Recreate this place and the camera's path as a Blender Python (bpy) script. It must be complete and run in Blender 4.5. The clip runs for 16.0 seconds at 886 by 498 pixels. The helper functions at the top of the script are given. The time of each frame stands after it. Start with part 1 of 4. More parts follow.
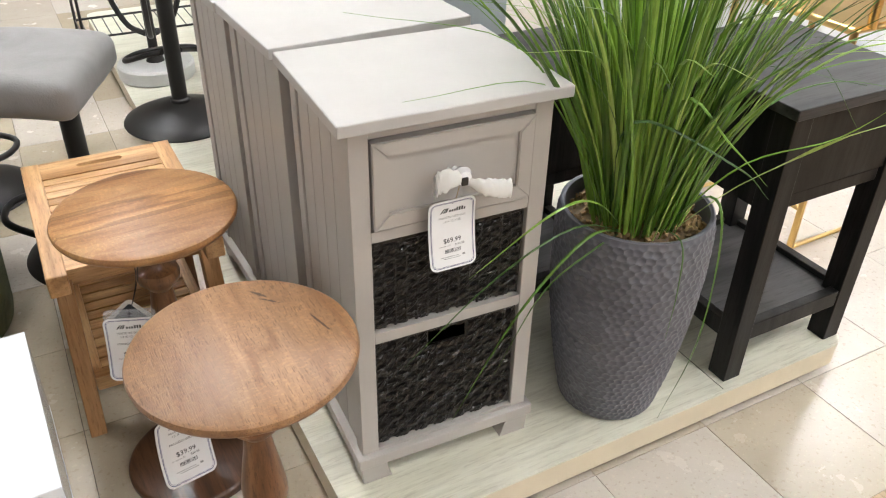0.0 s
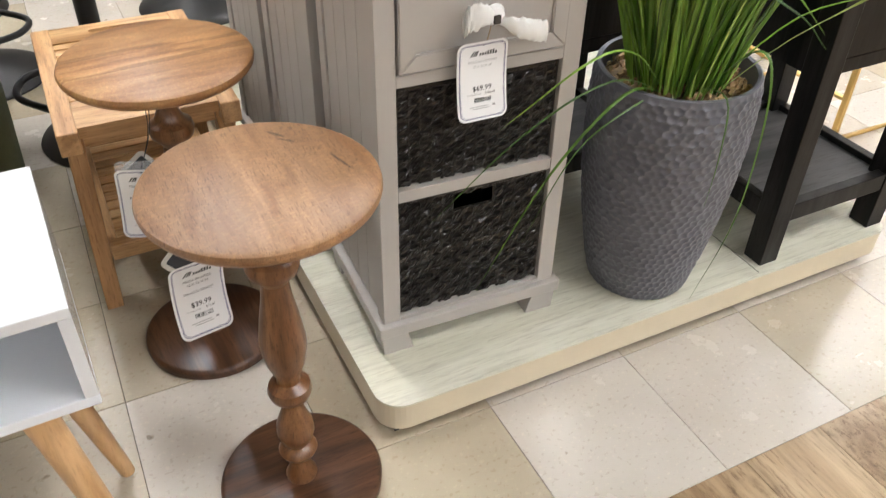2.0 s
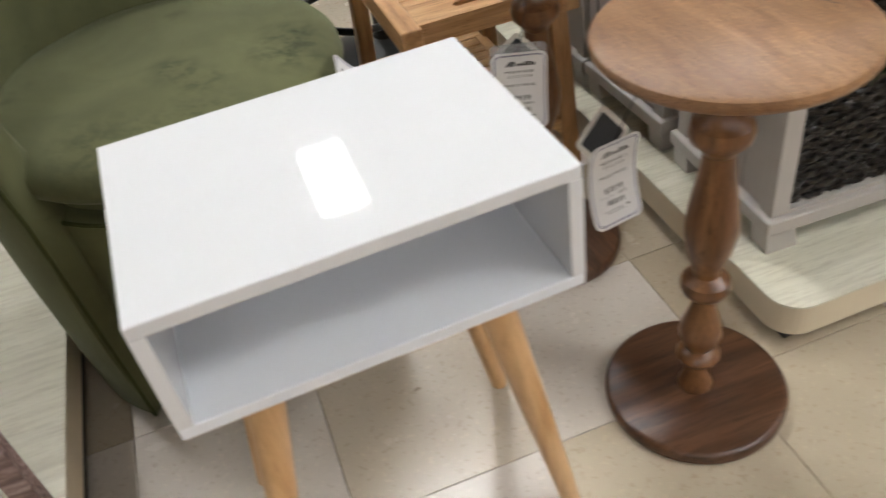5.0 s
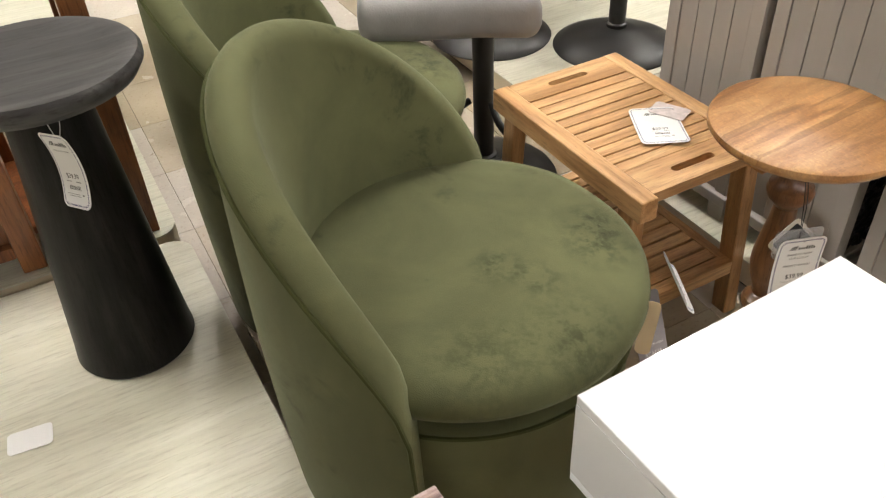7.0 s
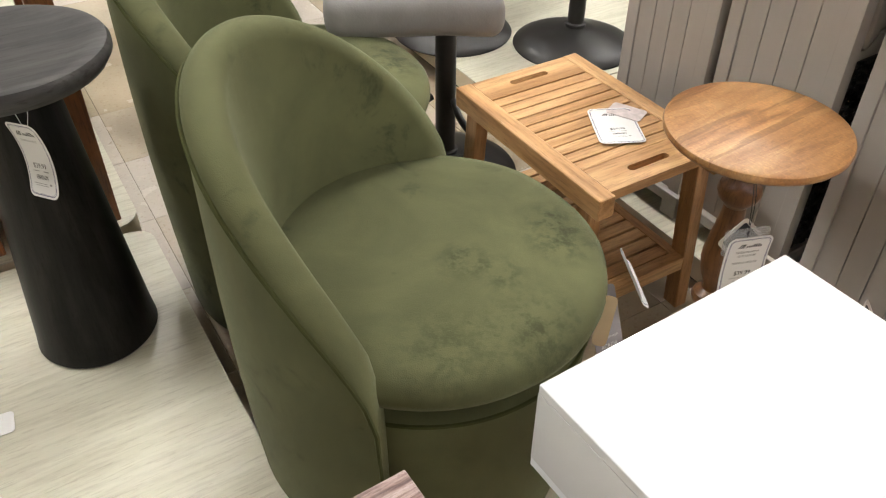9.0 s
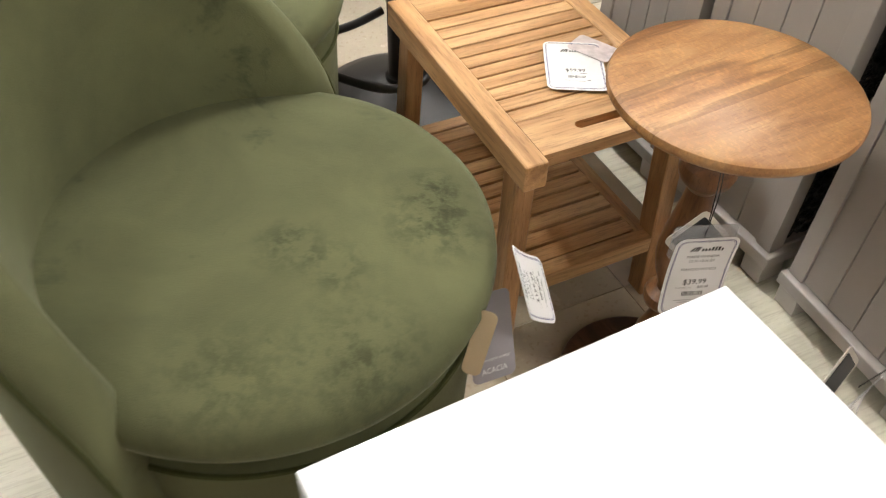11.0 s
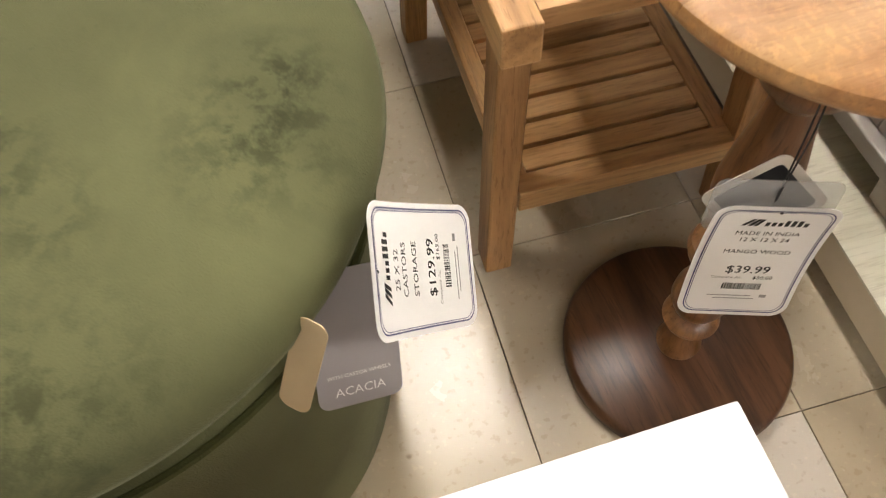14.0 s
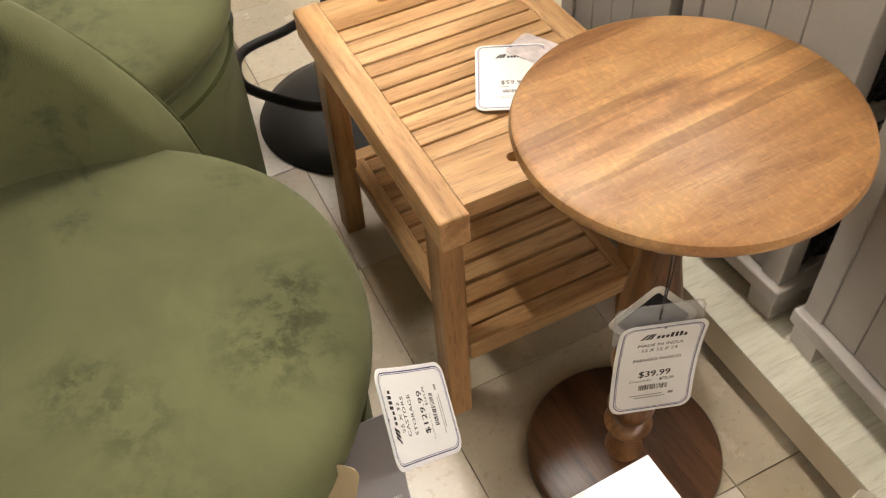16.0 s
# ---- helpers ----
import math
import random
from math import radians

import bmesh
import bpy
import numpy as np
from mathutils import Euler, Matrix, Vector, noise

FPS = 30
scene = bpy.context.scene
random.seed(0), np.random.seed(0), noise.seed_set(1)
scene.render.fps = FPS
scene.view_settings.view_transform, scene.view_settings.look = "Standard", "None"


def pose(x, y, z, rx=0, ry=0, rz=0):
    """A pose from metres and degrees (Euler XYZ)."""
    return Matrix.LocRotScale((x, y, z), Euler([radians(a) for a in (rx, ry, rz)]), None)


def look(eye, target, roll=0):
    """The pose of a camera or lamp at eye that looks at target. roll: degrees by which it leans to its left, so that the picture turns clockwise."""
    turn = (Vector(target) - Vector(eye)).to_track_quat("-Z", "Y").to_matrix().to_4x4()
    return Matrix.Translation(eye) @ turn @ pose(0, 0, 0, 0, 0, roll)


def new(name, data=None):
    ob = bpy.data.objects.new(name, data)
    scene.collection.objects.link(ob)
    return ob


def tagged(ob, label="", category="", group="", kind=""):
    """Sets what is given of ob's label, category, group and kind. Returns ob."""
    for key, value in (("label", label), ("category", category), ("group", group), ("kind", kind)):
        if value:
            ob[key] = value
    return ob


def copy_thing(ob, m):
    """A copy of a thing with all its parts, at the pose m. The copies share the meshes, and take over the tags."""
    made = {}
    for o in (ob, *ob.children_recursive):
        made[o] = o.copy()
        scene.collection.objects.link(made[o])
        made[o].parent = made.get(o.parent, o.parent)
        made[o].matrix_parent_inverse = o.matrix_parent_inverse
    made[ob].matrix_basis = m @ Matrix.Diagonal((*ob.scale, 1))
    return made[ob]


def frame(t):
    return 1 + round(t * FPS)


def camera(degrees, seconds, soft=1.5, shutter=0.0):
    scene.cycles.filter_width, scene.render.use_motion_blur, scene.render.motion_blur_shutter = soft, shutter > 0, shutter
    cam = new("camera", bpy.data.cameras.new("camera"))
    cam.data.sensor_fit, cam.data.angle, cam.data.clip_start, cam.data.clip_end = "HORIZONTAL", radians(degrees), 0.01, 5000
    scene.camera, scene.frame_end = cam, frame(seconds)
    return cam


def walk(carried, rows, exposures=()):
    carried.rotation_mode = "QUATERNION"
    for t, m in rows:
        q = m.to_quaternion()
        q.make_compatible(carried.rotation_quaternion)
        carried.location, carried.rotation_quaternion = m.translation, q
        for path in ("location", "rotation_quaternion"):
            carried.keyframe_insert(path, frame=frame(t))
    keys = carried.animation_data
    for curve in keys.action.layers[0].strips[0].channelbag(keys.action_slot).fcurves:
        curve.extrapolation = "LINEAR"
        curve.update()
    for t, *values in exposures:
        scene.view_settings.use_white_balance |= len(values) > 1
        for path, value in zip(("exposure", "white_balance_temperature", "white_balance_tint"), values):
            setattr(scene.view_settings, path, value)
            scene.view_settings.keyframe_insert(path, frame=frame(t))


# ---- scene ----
cam = camera(57.1, 16.0, soft=1.1, shutter=0.4)
PATH = [
    (0, (-0.54, -0.546, 1.318), (0.268, 0.913, 0.214), 1.3),
    (0.5, (-0.541, -0.539, 1.303), (0.266, 0.906, 0.18), 1.7),
    (1, (-0.544, -0.55, 1.273), (0.249, 0.872, 0.112), 1.9),
    (1.5, (-0.544, -0.553, 1.235), (0.221, 0.85, 0.032), 1.7),
    (2, (-0.553, -0.554, 1.177), (0.169, 0.84, -0.062), 1.3),
    (2.5, (-0.562, -0.567, 1.129), (0.107, 0.824, -0.143), 0.9),
    (3, (-0.572, -0.557, 1.088), (0.055, 0.84, -0.199), 0.5),
    (3.5, (-0.584, -0.548, 1.066), (-0.019, 0.87, -0.226), -1.0),
    (4, (-0.61, -0.553, 1.057), (-0.095, 0.88, -0.241), -3.1),
    (4.5, (-0.731, -0.506, 1.049), (-0.303, 0.964, -0.237), -6.9),
    (5, (-0.885, -0.369, 1.038), (-0.529, 1.107, -0.265), -10.0),
    (5.2, (-0.941, -0.324, 1.05), (-0.603, 1.163, -0.244), -11.0),
    (7.3, (-1.447, 0.031, 1.295), (-0.702, 1.395, 0.037), -1.8),
    (7.5, (-1.45, 0.026, 1.301), (-0.696, 1.386, 0.044), -1.1),
    (8, (-1.454, 0.017, 1.305), (-0.683, 1.364, 0.045), -0.1),
    (8.5, (-1.455, 0.012, 1.304), (-0.669, 1.346, 0.038), 0.2),
    (9, (-1.449, 0.005, 1.302), (-0.652, 1.318, 0.021), 0.3),
    (9.5, (-1.445, -0.002, 1.276), (-0.652, 1.295, -0.024), 0.3),
    (10, (-1.408, 0.01, 1.242), (-0.637, 1.292, -0.085), 0.7),
    (10.2, (-1.351, 0.025, 1.226), (-0.591, 1.301, -0.113), 1.2),
    (12.3, (-0.779, 0.384, 0.966), (-0.454, 1.463, -0.687), -0.4),
    (12.5, (-0.763, 0.4, 0.927), (-0.475, 1.446, -0.753), -1.0),
    (13, (-0.739, 0.411, 0.864), (-0.536, 1.402, -0.861), -3.6),
    (13.5, (-0.739, 0.413, 0.85), (-0.555, 1.389, -0.886), -4.6),
    (14, (-0.754, 0.398, 0.908), (-0.543, 1.411, -0.803), -4.1),
    (14.5, (-0.777, 0.361, 0.967), (-0.515, 1.435, -0.7), -4.3),
    (15, (-0.784, 0.342, 1.027), (-0.441, 1.486, -0.578), -4.3),
    (15.5, (-0.804, 0.33, 1.053), (-0.388, 1.535, -0.488), -5.3),
    (16, (-0.81, 0.308, 1.064), (-0.327, 1.548, -0.429), -6.1),
]
walk(cam, [(t, look(eye, target, roll)) for t, eye, target, roll in PATH],
     exposures=[(0, 0.2, 6050, 10), (4.1, 0.2, 6150, 10), (4.6, 0.0, 6200, 10), (5.0, -0.2, 6200, 10), (5.2, -0.2, 6200, 10), (7.3, 0.24, 6650, 10), (10.2, 0.2, 6350, 10),
                (12.3, 0.35, 6900, 12), (14.5, 0.3, 7000, 12), (16, 0.2, 7100, 12)])

# ---- world and light ----
CEIL = 3.4
LAMP_POWER = 70.0
world = bpy.data.worlds.new("world")
scene.world = world
world.use_nodes = True
world.node_tree.nodes["Background"].inputs[0].default_value = (0.9, 0.92, 1.0, 1)
world.node_tree.nodes["Background"].inputs[1].default_value = 0.02


# ---- materials ----
def base_mat(name, rough=0.5, metal=0.0):
    m = bpy.data.materials.new(name)
    m.use_nodes = True
    nt = m.node_tree
    b = nt.nodes["Principled BSDF"]
    b.inputs["Roughness"].default_value = rough
    b.inputs["Metallic"].default_value = metal
    return m, nt, b


def node(nt, kind, **values):
    n = nt.nodes.new(kind)
    for k, v in values.items():
        n.inputs[k].default_value = v
    return n


def ramp(nt, fac, stops):
    r = nt.nodes.new("ShaderNodeValToRGB")
    while len(r.color_ramp.elements) < len(stops):
        r.color_ramp.elements.new(0.5)
    for e, (p, c) in zip(r.color_ramp.elements, stops):
        e.position, e.color = p, (*c, 1)
    nt.links.new(fac, r.inputs[0])
    return r.outputs[0]


def coords(nt, scale=(1, 1, 1), rot=(0, 0, 0), by_object=False):
    tc = nt.nodes.new("ShaderNodeTexCoord")
    mp = nt.nodes.new("ShaderNodeMapping")
    mp.inputs["Scale"].default_value = scale
    mp.inputs["Rotation"].default_value = [radians(a) for a in rot]
    nt.links.new(tc.outputs["Object"], mp.inputs[0])
    if by_object:
        info = nt.nodes.new("ShaderNodeObjectInfo")
        mul = nt.nodes.new("ShaderNodeMath")
        mul.operation = "MULTIPLY"
        mul.inputs[1].default_value = 37.0
        nt.links.new(info.outputs["Random"], mul.inputs[0])
        nt.links.new(mul.outputs[0], mp.inputs["Location"])
    return mp.outputs[0]


def noise_tex(nt, vec, scale, detail=6, rough=0.55, dist=0.0):
    n = node(nt, "ShaderNodeTexNoise", Scale=scale, Detail=detail, Roughness=rough, Distortion=dist)
    nt.links.new(vec, n.inputs["Vector"])
    return n.outputs["Fac"]


def mix(nt, a, b, fac, blend="MIX"):
    m = nt.nodes.new("ShaderNodeMix")
    m.data_type, m.blend_type = "RGBA", blend
    for src, i in ((fac, 0), (a, 6), (b, 7)):
        if isinstance(src, (int, float)):
            m.inputs[i].default_value = src
        elif isinstance(src, tuple):
            m.inputs[i].default_value = (*src, 1)
        else:
            nt.links.new(src, m.inputs[i])
    return m.outputs[2]


def bump(nt, b, height, strength, distance=0.002):
    n = node(nt, "ShaderNodeBump", Strength=strength, Distance=distance)
    nt.links.new(height, n.inputs["Height"])
    nt.links.new(n.outputs[0], b.inputs["Normal"])


def wood(name, dark, mid, light, axis="y", scale=1.0, rough=0.4, by_object=False, strength=0.25, grain=0.75, staves=0.0, spec=0.5):
    m, nt, b = base_mat(name, rough)
    st = {"x": (1.2, 14, 14), "y": (14, 1.2, 14), "z": (14, 14, 1.2)}[axis]
    v = coords(nt, tuple(s * scale for s in st), (0, 0, 0), by_object)
    big = noise_tex(nt, v, 1.0, 4, 0.5, 1.2)
    col = ramp(nt, big, [(0.33, dark), (0.47, mid), (0.64, light)])
    v2 = coords(nt, tuple(s * scale * 7 for s in st), (0, 0, 0), by_object)
    fine = noise_tex(nt, v2, 1.0, 6, 0.7)
    shade = ramp(nt, fine, [(0.34, (0.5, 0.47, 0.44)), (0.5, (0.95, 0.95, 0.95)), (0.68, (1.15, 1.15, 1.15))])
    col = mix(nt, col, shade, grain, "MULTIPLY")
    if staves:
        sep = nt.nodes.new("ShaderNodeSeparateXYZ")
        nt.links.new(coords(nt, (1 / staves,) * 3, (0, 0, 0), by_object), sep.inputs[0])
        fl = nt.nodes.new("ShaderNodeMath")
        fl.operation = "FLOOR"
        nt.links.new(sep.outputs[1 if axis == "x" else 0], fl.inputs[0])
        wn = nt.nodes.new("ShaderNodeTexWhiteNoise")
        wn.noise_dimensions = "1D"
        nt.links.new(fl.outputs[0], wn.inputs["W"])
        tone = ramp(nt, wn.outputs["Value"], [(0.0, (0.68, 0.66, 0.64)), (0.5, (0.95, 0.95, 0.95)), (1.0, (1.2, 1.2, 1.18))])
        col = mix(nt, col, tone, 0.85, "MULTIPLY")
    pores = ramp(nt, noise_tex(nt, coords(nt, tuple(q * scale * 16 for q in st), (0, 0, 0), by_object), 1.0, 3, 0.6), [(0.36, (0.55, 0.5, 0.46)), (0.43, (1, 1, 1))])
    nt.links.new(mix(nt, col, pores, grain, "MULTIPLY"), b.inputs["Base Color"])
    b.inputs["Specular IOR Level"].default_value = spec
    bump(nt, b, fine, strength, 0.0006)
    return m


def paint(name, colour, rough=0.45, vary=0.08, scale=9.0, bump_by=0.08, metal=0.0, coat=0.0):
    m, nt, b = base_mat(name, rough, metal)
    v = coords(nt)
    n = noise_tex(nt, v, scale, 5)
    lo = tuple(c * (1 - vary) for c in colour)
    hi = tuple(min(1, c * (1 + vary)) for c in colour)
    nt.links.new(ramp(nt, n, [(0.3, lo), (0.7, hi)]), b.inputs["Base Color"])
    bump(nt, b, noise_tex(nt, v, 220, 3), bump_by, 0.0006)
    b.inputs["Coat Weight"].default_value = coat
    return m


def fabric(name, colour, weave=900, vary=0.2, sheen=0.5, sheen_colour=(1, 1, 1), blotch=(0.5, 0.5, 0.5), rough=0.9, marks=()):
    m, nt, b = base_mat(name, rough)
    v = coords(nt)
    n = noise_tex(nt, v, 5, 6, 0.6, 0.6)
    col = ramp(nt, n, [(0.32, tuple(c * (1 - vary) for c in colour)), (0.68, tuple(c * (1 + vary) for c in colour))])
    patch = noise_tex(nt, v, 7.5, 8, 0.72, 0.5)
    mask = ramp(nt, patch, [(0.585, (0, 0, 0)), (0.72, (1, 1, 1))])
    dark = mix(nt, col, blotch, 1.0, "MULTIPLY")
    col = mix(nt, col, dark, mask)
    streaky = ramp(nt, noise_tex(nt, v, 45, 6, 0.7, 0.2), [(0.44, (0, 0, 0)), (0.6, (1, 1, 1))])
    for place, size, amount in marks:
        dist = nt.nodes.new("ShaderNodeVectorMath")
        dist.operation = "DISTANCE"
        nt.links.new(v, dist.inputs[0])
        dist.inputs[1].default_value = place
        near = ramp(nt, dist.outputs["Value"], [(0.0, (amount,) * 3), (size, (0, 0, 0))])
        worn_or_glint = mix(nt, near, streaky, 1.0, "MULTIPLY")
        col = mix(nt, col, mix(nt, col, (0.38, 0.4, 0.38), 1.0, "MULTIPLY"), worn_or_glint)
    nt.links.new(col, b.inputs["Base Color"])
    bump(nt, b, noise_tex(nt, v, weave * 0.55, 2), 0.55, 0.0009)
    b.inputs["Sheen Weight"].default_value = sheen
    b.inputs["Sheen Roughness"].default_value = 0.35
    b.inputs["Sheen Tint"].default_value = (*sheen_colour, 1)
    b.inputs["Specular IOR Level"].default_value = 0.2
    return m


def vinyl(name):
    m, nt, b = base_mat(name, 0.2)
    info = nt.nodes.new("ShaderNodeObjectInfo")
    isl = nt.nodes.new("ShaderNodeNewGeometry")
    add = nt.nodes.new("ShaderNodeMath")
    add.operation = "ADD"
    nt.links.new(info.outputs["Random"], add.inputs[0])
    nt.links.new(isl.outputs["Random Per Island"], add.inputs[1])
    fr = nt.nodes.new("ShaderNodeMath")
    fr.operation = "FRACT"
    nt.links.new(add.outputs[0], fr.inputs[0])
    col = ramp(nt, fr.outputs[0], [(0.0, (0.43, 0.365, 0.265)), (0.3, (0.475, 0.415, 0.315)), (0.55, (0.52, 0.465, 0.395)), (1.0, (0.585, 0.54, 0.485))])
    v = coords(nt, by_object=True)
    fleck = ramp(nt, noise_tex(nt, v, 110, 2, 0.4), [(0.30, (0.86, 0.83, 0.79)), (0.38, (1, 1, 1)), (0.64, (1, 1, 1)), (0.7, (1.1, 1.09, 1.06))])
    cloud = ramp(nt, noise_tex(nt, v, 9, 5), [(0.3, (0.94, 0.93, 0.91)), (0.7, (1.03, 1.03, 1.03))])
    c = mix(nt, mix(nt, col, fleck, 0.8, "MULTIPLY"), cloud, 0.9, "MULTIPLY")
    spot = ramp(nt, noise_tex(nt, v, 28, 2), [(0.2, (0.45, 0.4, 0.35)), (0.25, (1, 1, 1))])
    nt.links.new(mix(nt, c, spot, 0.7, "MULTIPLY"), b.inputs["Base Color"])
    r = ramp(nt, noise_tex(nt, v, 12, 5), [(0.3, (0.25,) * 3), (0.75, (0.28,) * 3)])
    nt.links.new(r, b.inputs["Roughness"])
    bump(nt, b, noise_tex(nt, v, 60, 3), 0.05, 0.0006)
    return m


def glow(name, colour, power):
    m, nt, b = base_mat(name, 0.4)
    b.inputs["Base Color"].default_value = (0.9, 0.9, 0.88, 1)
    b.inputs["Emission Color"].default_value = (*colour, 1)
    b.inputs["Emission Strength"].default_value = power
    return m


def grass_mat(name):
    m, nt, b = base_mat(name, 0.4)
    info = nt.nodes.new("ShaderNodeObjectInfo")
    col = ramp(nt, info.outputs["Random"], [(0.0, (0.03, 0.085, 0.012)), (0.35, (0.10, 0.21, 0.022)), (0.75, (0.23, 0.40, 0.05)), (1.0, (0.38, 0.50, 0.13))])
    v = coords(nt, (60, 60, 4))
    streak = ramp(nt, noise_tex(nt, v, 3, 4), [(0.3, (0.7, 0.7, 0.7)), (0.7, (1.15, 1.15, 1.1))])
    nt.links.new(mix(nt, col, streak, 0.8, "MULTIPLY"), b.inputs["Base Color"])
    b.inputs["Subsurface Weight"].default_value = 0.0
    return m


def mango_top(name, dark, mid, light, band=0.5, pores=0.7, crack=()):
    """Oiled boards glued side by side along x: soft figure, dark pore dashes, and a crack along the given points."""
    m, nt, b = base_mat(name, 0.42)
    sep = nt.nodes.new("ShaderNodeSeparateXYZ")
    wob = coords(nt)
    nt.links.new(wob, sep.inputs[0])
    fl = nt.nodes.new("ShaderNodeMath")
    fl.operation = "MULTIPLY_ADD"
    fl.inputs[1].default_value, fl.inputs[2].default_value = 13.0, 0.37
    nt.links.new(sep.outputs[1], fl.inputs[0])
    cell = nt.nodes.new("ShaderNodeMath")
    cell.operation = "FLOOR"
    nt.links.new(fl.outputs[0], cell.inputs[0])
    wn = nt.nodes.new("ShaderNodeTexWhiteNoise")
    wn.noise_dimensions = "1D"
    nt.links.new(cell.outputs[0], wn.inputs["W"])
    figure = noise_tex(nt, coords(nt, (5, 26, 26)), 1.0, 5, 0.55, 0.9)
    col = ramp(nt, figure, [(0.30, dark), (0.48, mid), (0.68, light)])
    stripes = ramp(nt, noise_tex(nt, coords(nt, (3.0, 48, 48), (0, 0, 14)), 1.0, 3, 0.5, 0.5), [(0.43, (0.55, 0.50, 0.45)), (0.54, (1, 1, 1))])
    striped = mix(nt, col, stripes, band, "MULTIPLY")
    pick = ramp(nt, wn.outputs["Value"], [(0.25, (0, 0, 0)), (0.4, (1, 1, 1))])
    col = mix(nt, col, striped, pick)
    tone = ramp(nt, wn.outputs["Value"], [(0.0, (0.78, 0.76, 0.75)), (0.5, (1.0, 0.99, 0.97)), (1.0, (1.18, 1.16, 1.1))])
    col = mix(nt, col, tone, 0.9, "MULTIPLY")
    pore = noise_tex(nt, coords(nt, (60, 470, 470)), 1.0, 3, 0.6)
    where = ramp(nt, noise_tex(nt, coords(nt), 11, 3), [(0.40, (0.25,) * 3), (0.56, (1, 1, 1))])
    dash = mix(nt, ramp(nt, pore, [(0.37, (pores,) * 3), (0.45, (0, 0, 0))]), where, 1.0, "MULTIPLY")
    col = mix(nt, col, mix(nt, col, (0.45, 0.4, 0.36), 1.0, "MULTIPLY"), dash)
    fleck = ramp(nt, noise_tex(nt, coords(nt, (240, 130, 130)), 1.0, 3, 0.6), [(0.50, (1, 1, 1)), (0.64, (1.28, 1.25, 1.15))])
    col = mix(nt, col, fleck, 0.8, "MULTIPLY")
    ragged = noise_tex(nt, coords(nt), 120, 4, 0.7)
    for (x0, y0), (x1, y1), width in crack:
        ang, L = math.atan2(y1 - y0, x1 - x0), math.hypot(x1 - x0, y1 - y0)
        c0, s0 = math.cos(ang), math.sin(ang)
        cx, cy = (x0 + x1) / 2, (y0 + y1) / 2
        mp = nt.nodes.new("ShaderNodeMapping")
        mp.vector_type = "TEXTURE"
        mp.inputs["Location"].default_value = (cx, cy, 0.61)
        mp.inputs["Rotation"].default_value = (0, 0, ang)
        mp.inputs["Scale"].default_value = (L * 0.62, width, 0.3)
        nt.links.new(wob, mp.inputs[0])
        ln = nt.nodes.new("ShaderNodeVectorMath")
        ln.operation = "LENGTH"
        nt.links.new(mp.outputs[0], ln.inputs[0])
        jag = nt.nodes.new("ShaderNodeMath")
        jag.operation = "ADD"
        nt.links.new(ln.outputs["Value"], jag.inputs[0])
        nt.links.new(ragged, jag.inputs[1])
        near = ramp(nt, jag.outputs[0], [(0.75, (0.95,) * 3), (1.0, (0.35,) * 3)])
        near = mix(nt, near, ramp(nt, jag.outputs[0], [(0.9, (1, 1, 1)), (1.0, (0, 0, 0))]), 1.0, "MULTIPLY")
        col = mix(nt, col, (0.05, 0.022, 0.012), near)
    nt.links.new(col, b.inputs["Base Color"])
    b.inputs["Specular IOR Level"].default_value = 0.45
    bump(nt, b, pore, 0.35, 0.0006)
    return m


MANGO_A = mango_top("mango_top_cracked", (0.21, 0.105, 0.048), (0.28, 0.155, 0.077), (0.345, 0.20, 0.105), 0.35, 0.75,
                    (((-0.125, 0.034), (-0.075, 0.072), 0.006), ((-0.095, 0.045), (-0.06, 0.08), 0.004), ((-0.05, 0.095), (0.05, 0.12), 0.004)))
MANGO_B = mango_top("mango_top_banded", (0.22, 0.10, 0.035), (0.35, 0.175, 0.068), (0.44, 0.25, 0.105), 0.95, 0.35)
MANGO_DARK = wood("dark_mango_wood", (0.034, 0.015, 0.0075), (0.08, 0.035, 0.017), (0.14, 0.066, 0.033), "y", 1.2, 0.3, staves=0.07)
MANGO_TURNED = wood("turned_mango_wood", (0.09, 0.038, 0.015), (0.165, 0.074, 0.03), (0.24, 0.12, 0.05), "z", 1.3, 0.3)
TEAK_X = wood("teak_slat", (0.36, 0.19, 0.075), (0.50, 0.285, 0.125), (0.62, 0.39, 0.19), "x", 1.3, 0.42, by_object=True, grain=0.55)
TEAK_Y = wood("teak_rail", (0.36, 0.19, 0.075), (0.50, 0.285, 0.125), (0.60, 0.37, 0.18), "y", 1.3, 0.42, by_object=True, grain=0.55)
TEAK_Z = wood("teak_leg", (0.28, 0.14, 0.055), (0.42, 0.225, 0.095), (0.52, 0.3, 0.14), "z", 1.3, 0.42, by_object=True, grain=0.55)
BEECH = wood("beech_leg", (0.50, 0.29, 0.12), (0.62, 0.39, 0.19), (0.68, 0.45, 0.24), "z", 1.0, 0.4, by_object=True, strength=0.1, grain=0.25)
LAMINATE = wood("washed_laminate", (0.565, 0.55, 0.44), (0.61, 0.595, 0.485), (0.64, 0.625, 0.52), "x", 1.0, 0.33, strength=0.03, grain=0.3)
LAMINATE_EDGE = paint("laminate_edge", (0.60, 0.52, 0.38), 0.4, 0.06)
PLANK = wood("oak_vinyl_plank", (0.24, 0.155, 0.085), (0.36, 0.25, 0.145), (0.46, 0.34, 0.21), "y", 0.8, 0.32, by_object=True)
PINKWOOD = wood("limed_ridged_wood", (0.10, 0.06, 0.055), (0.25, 0.165, 0.15), (0.42, 0.32, 0.30), "x", 6.0, 0.6, strength=0.6)
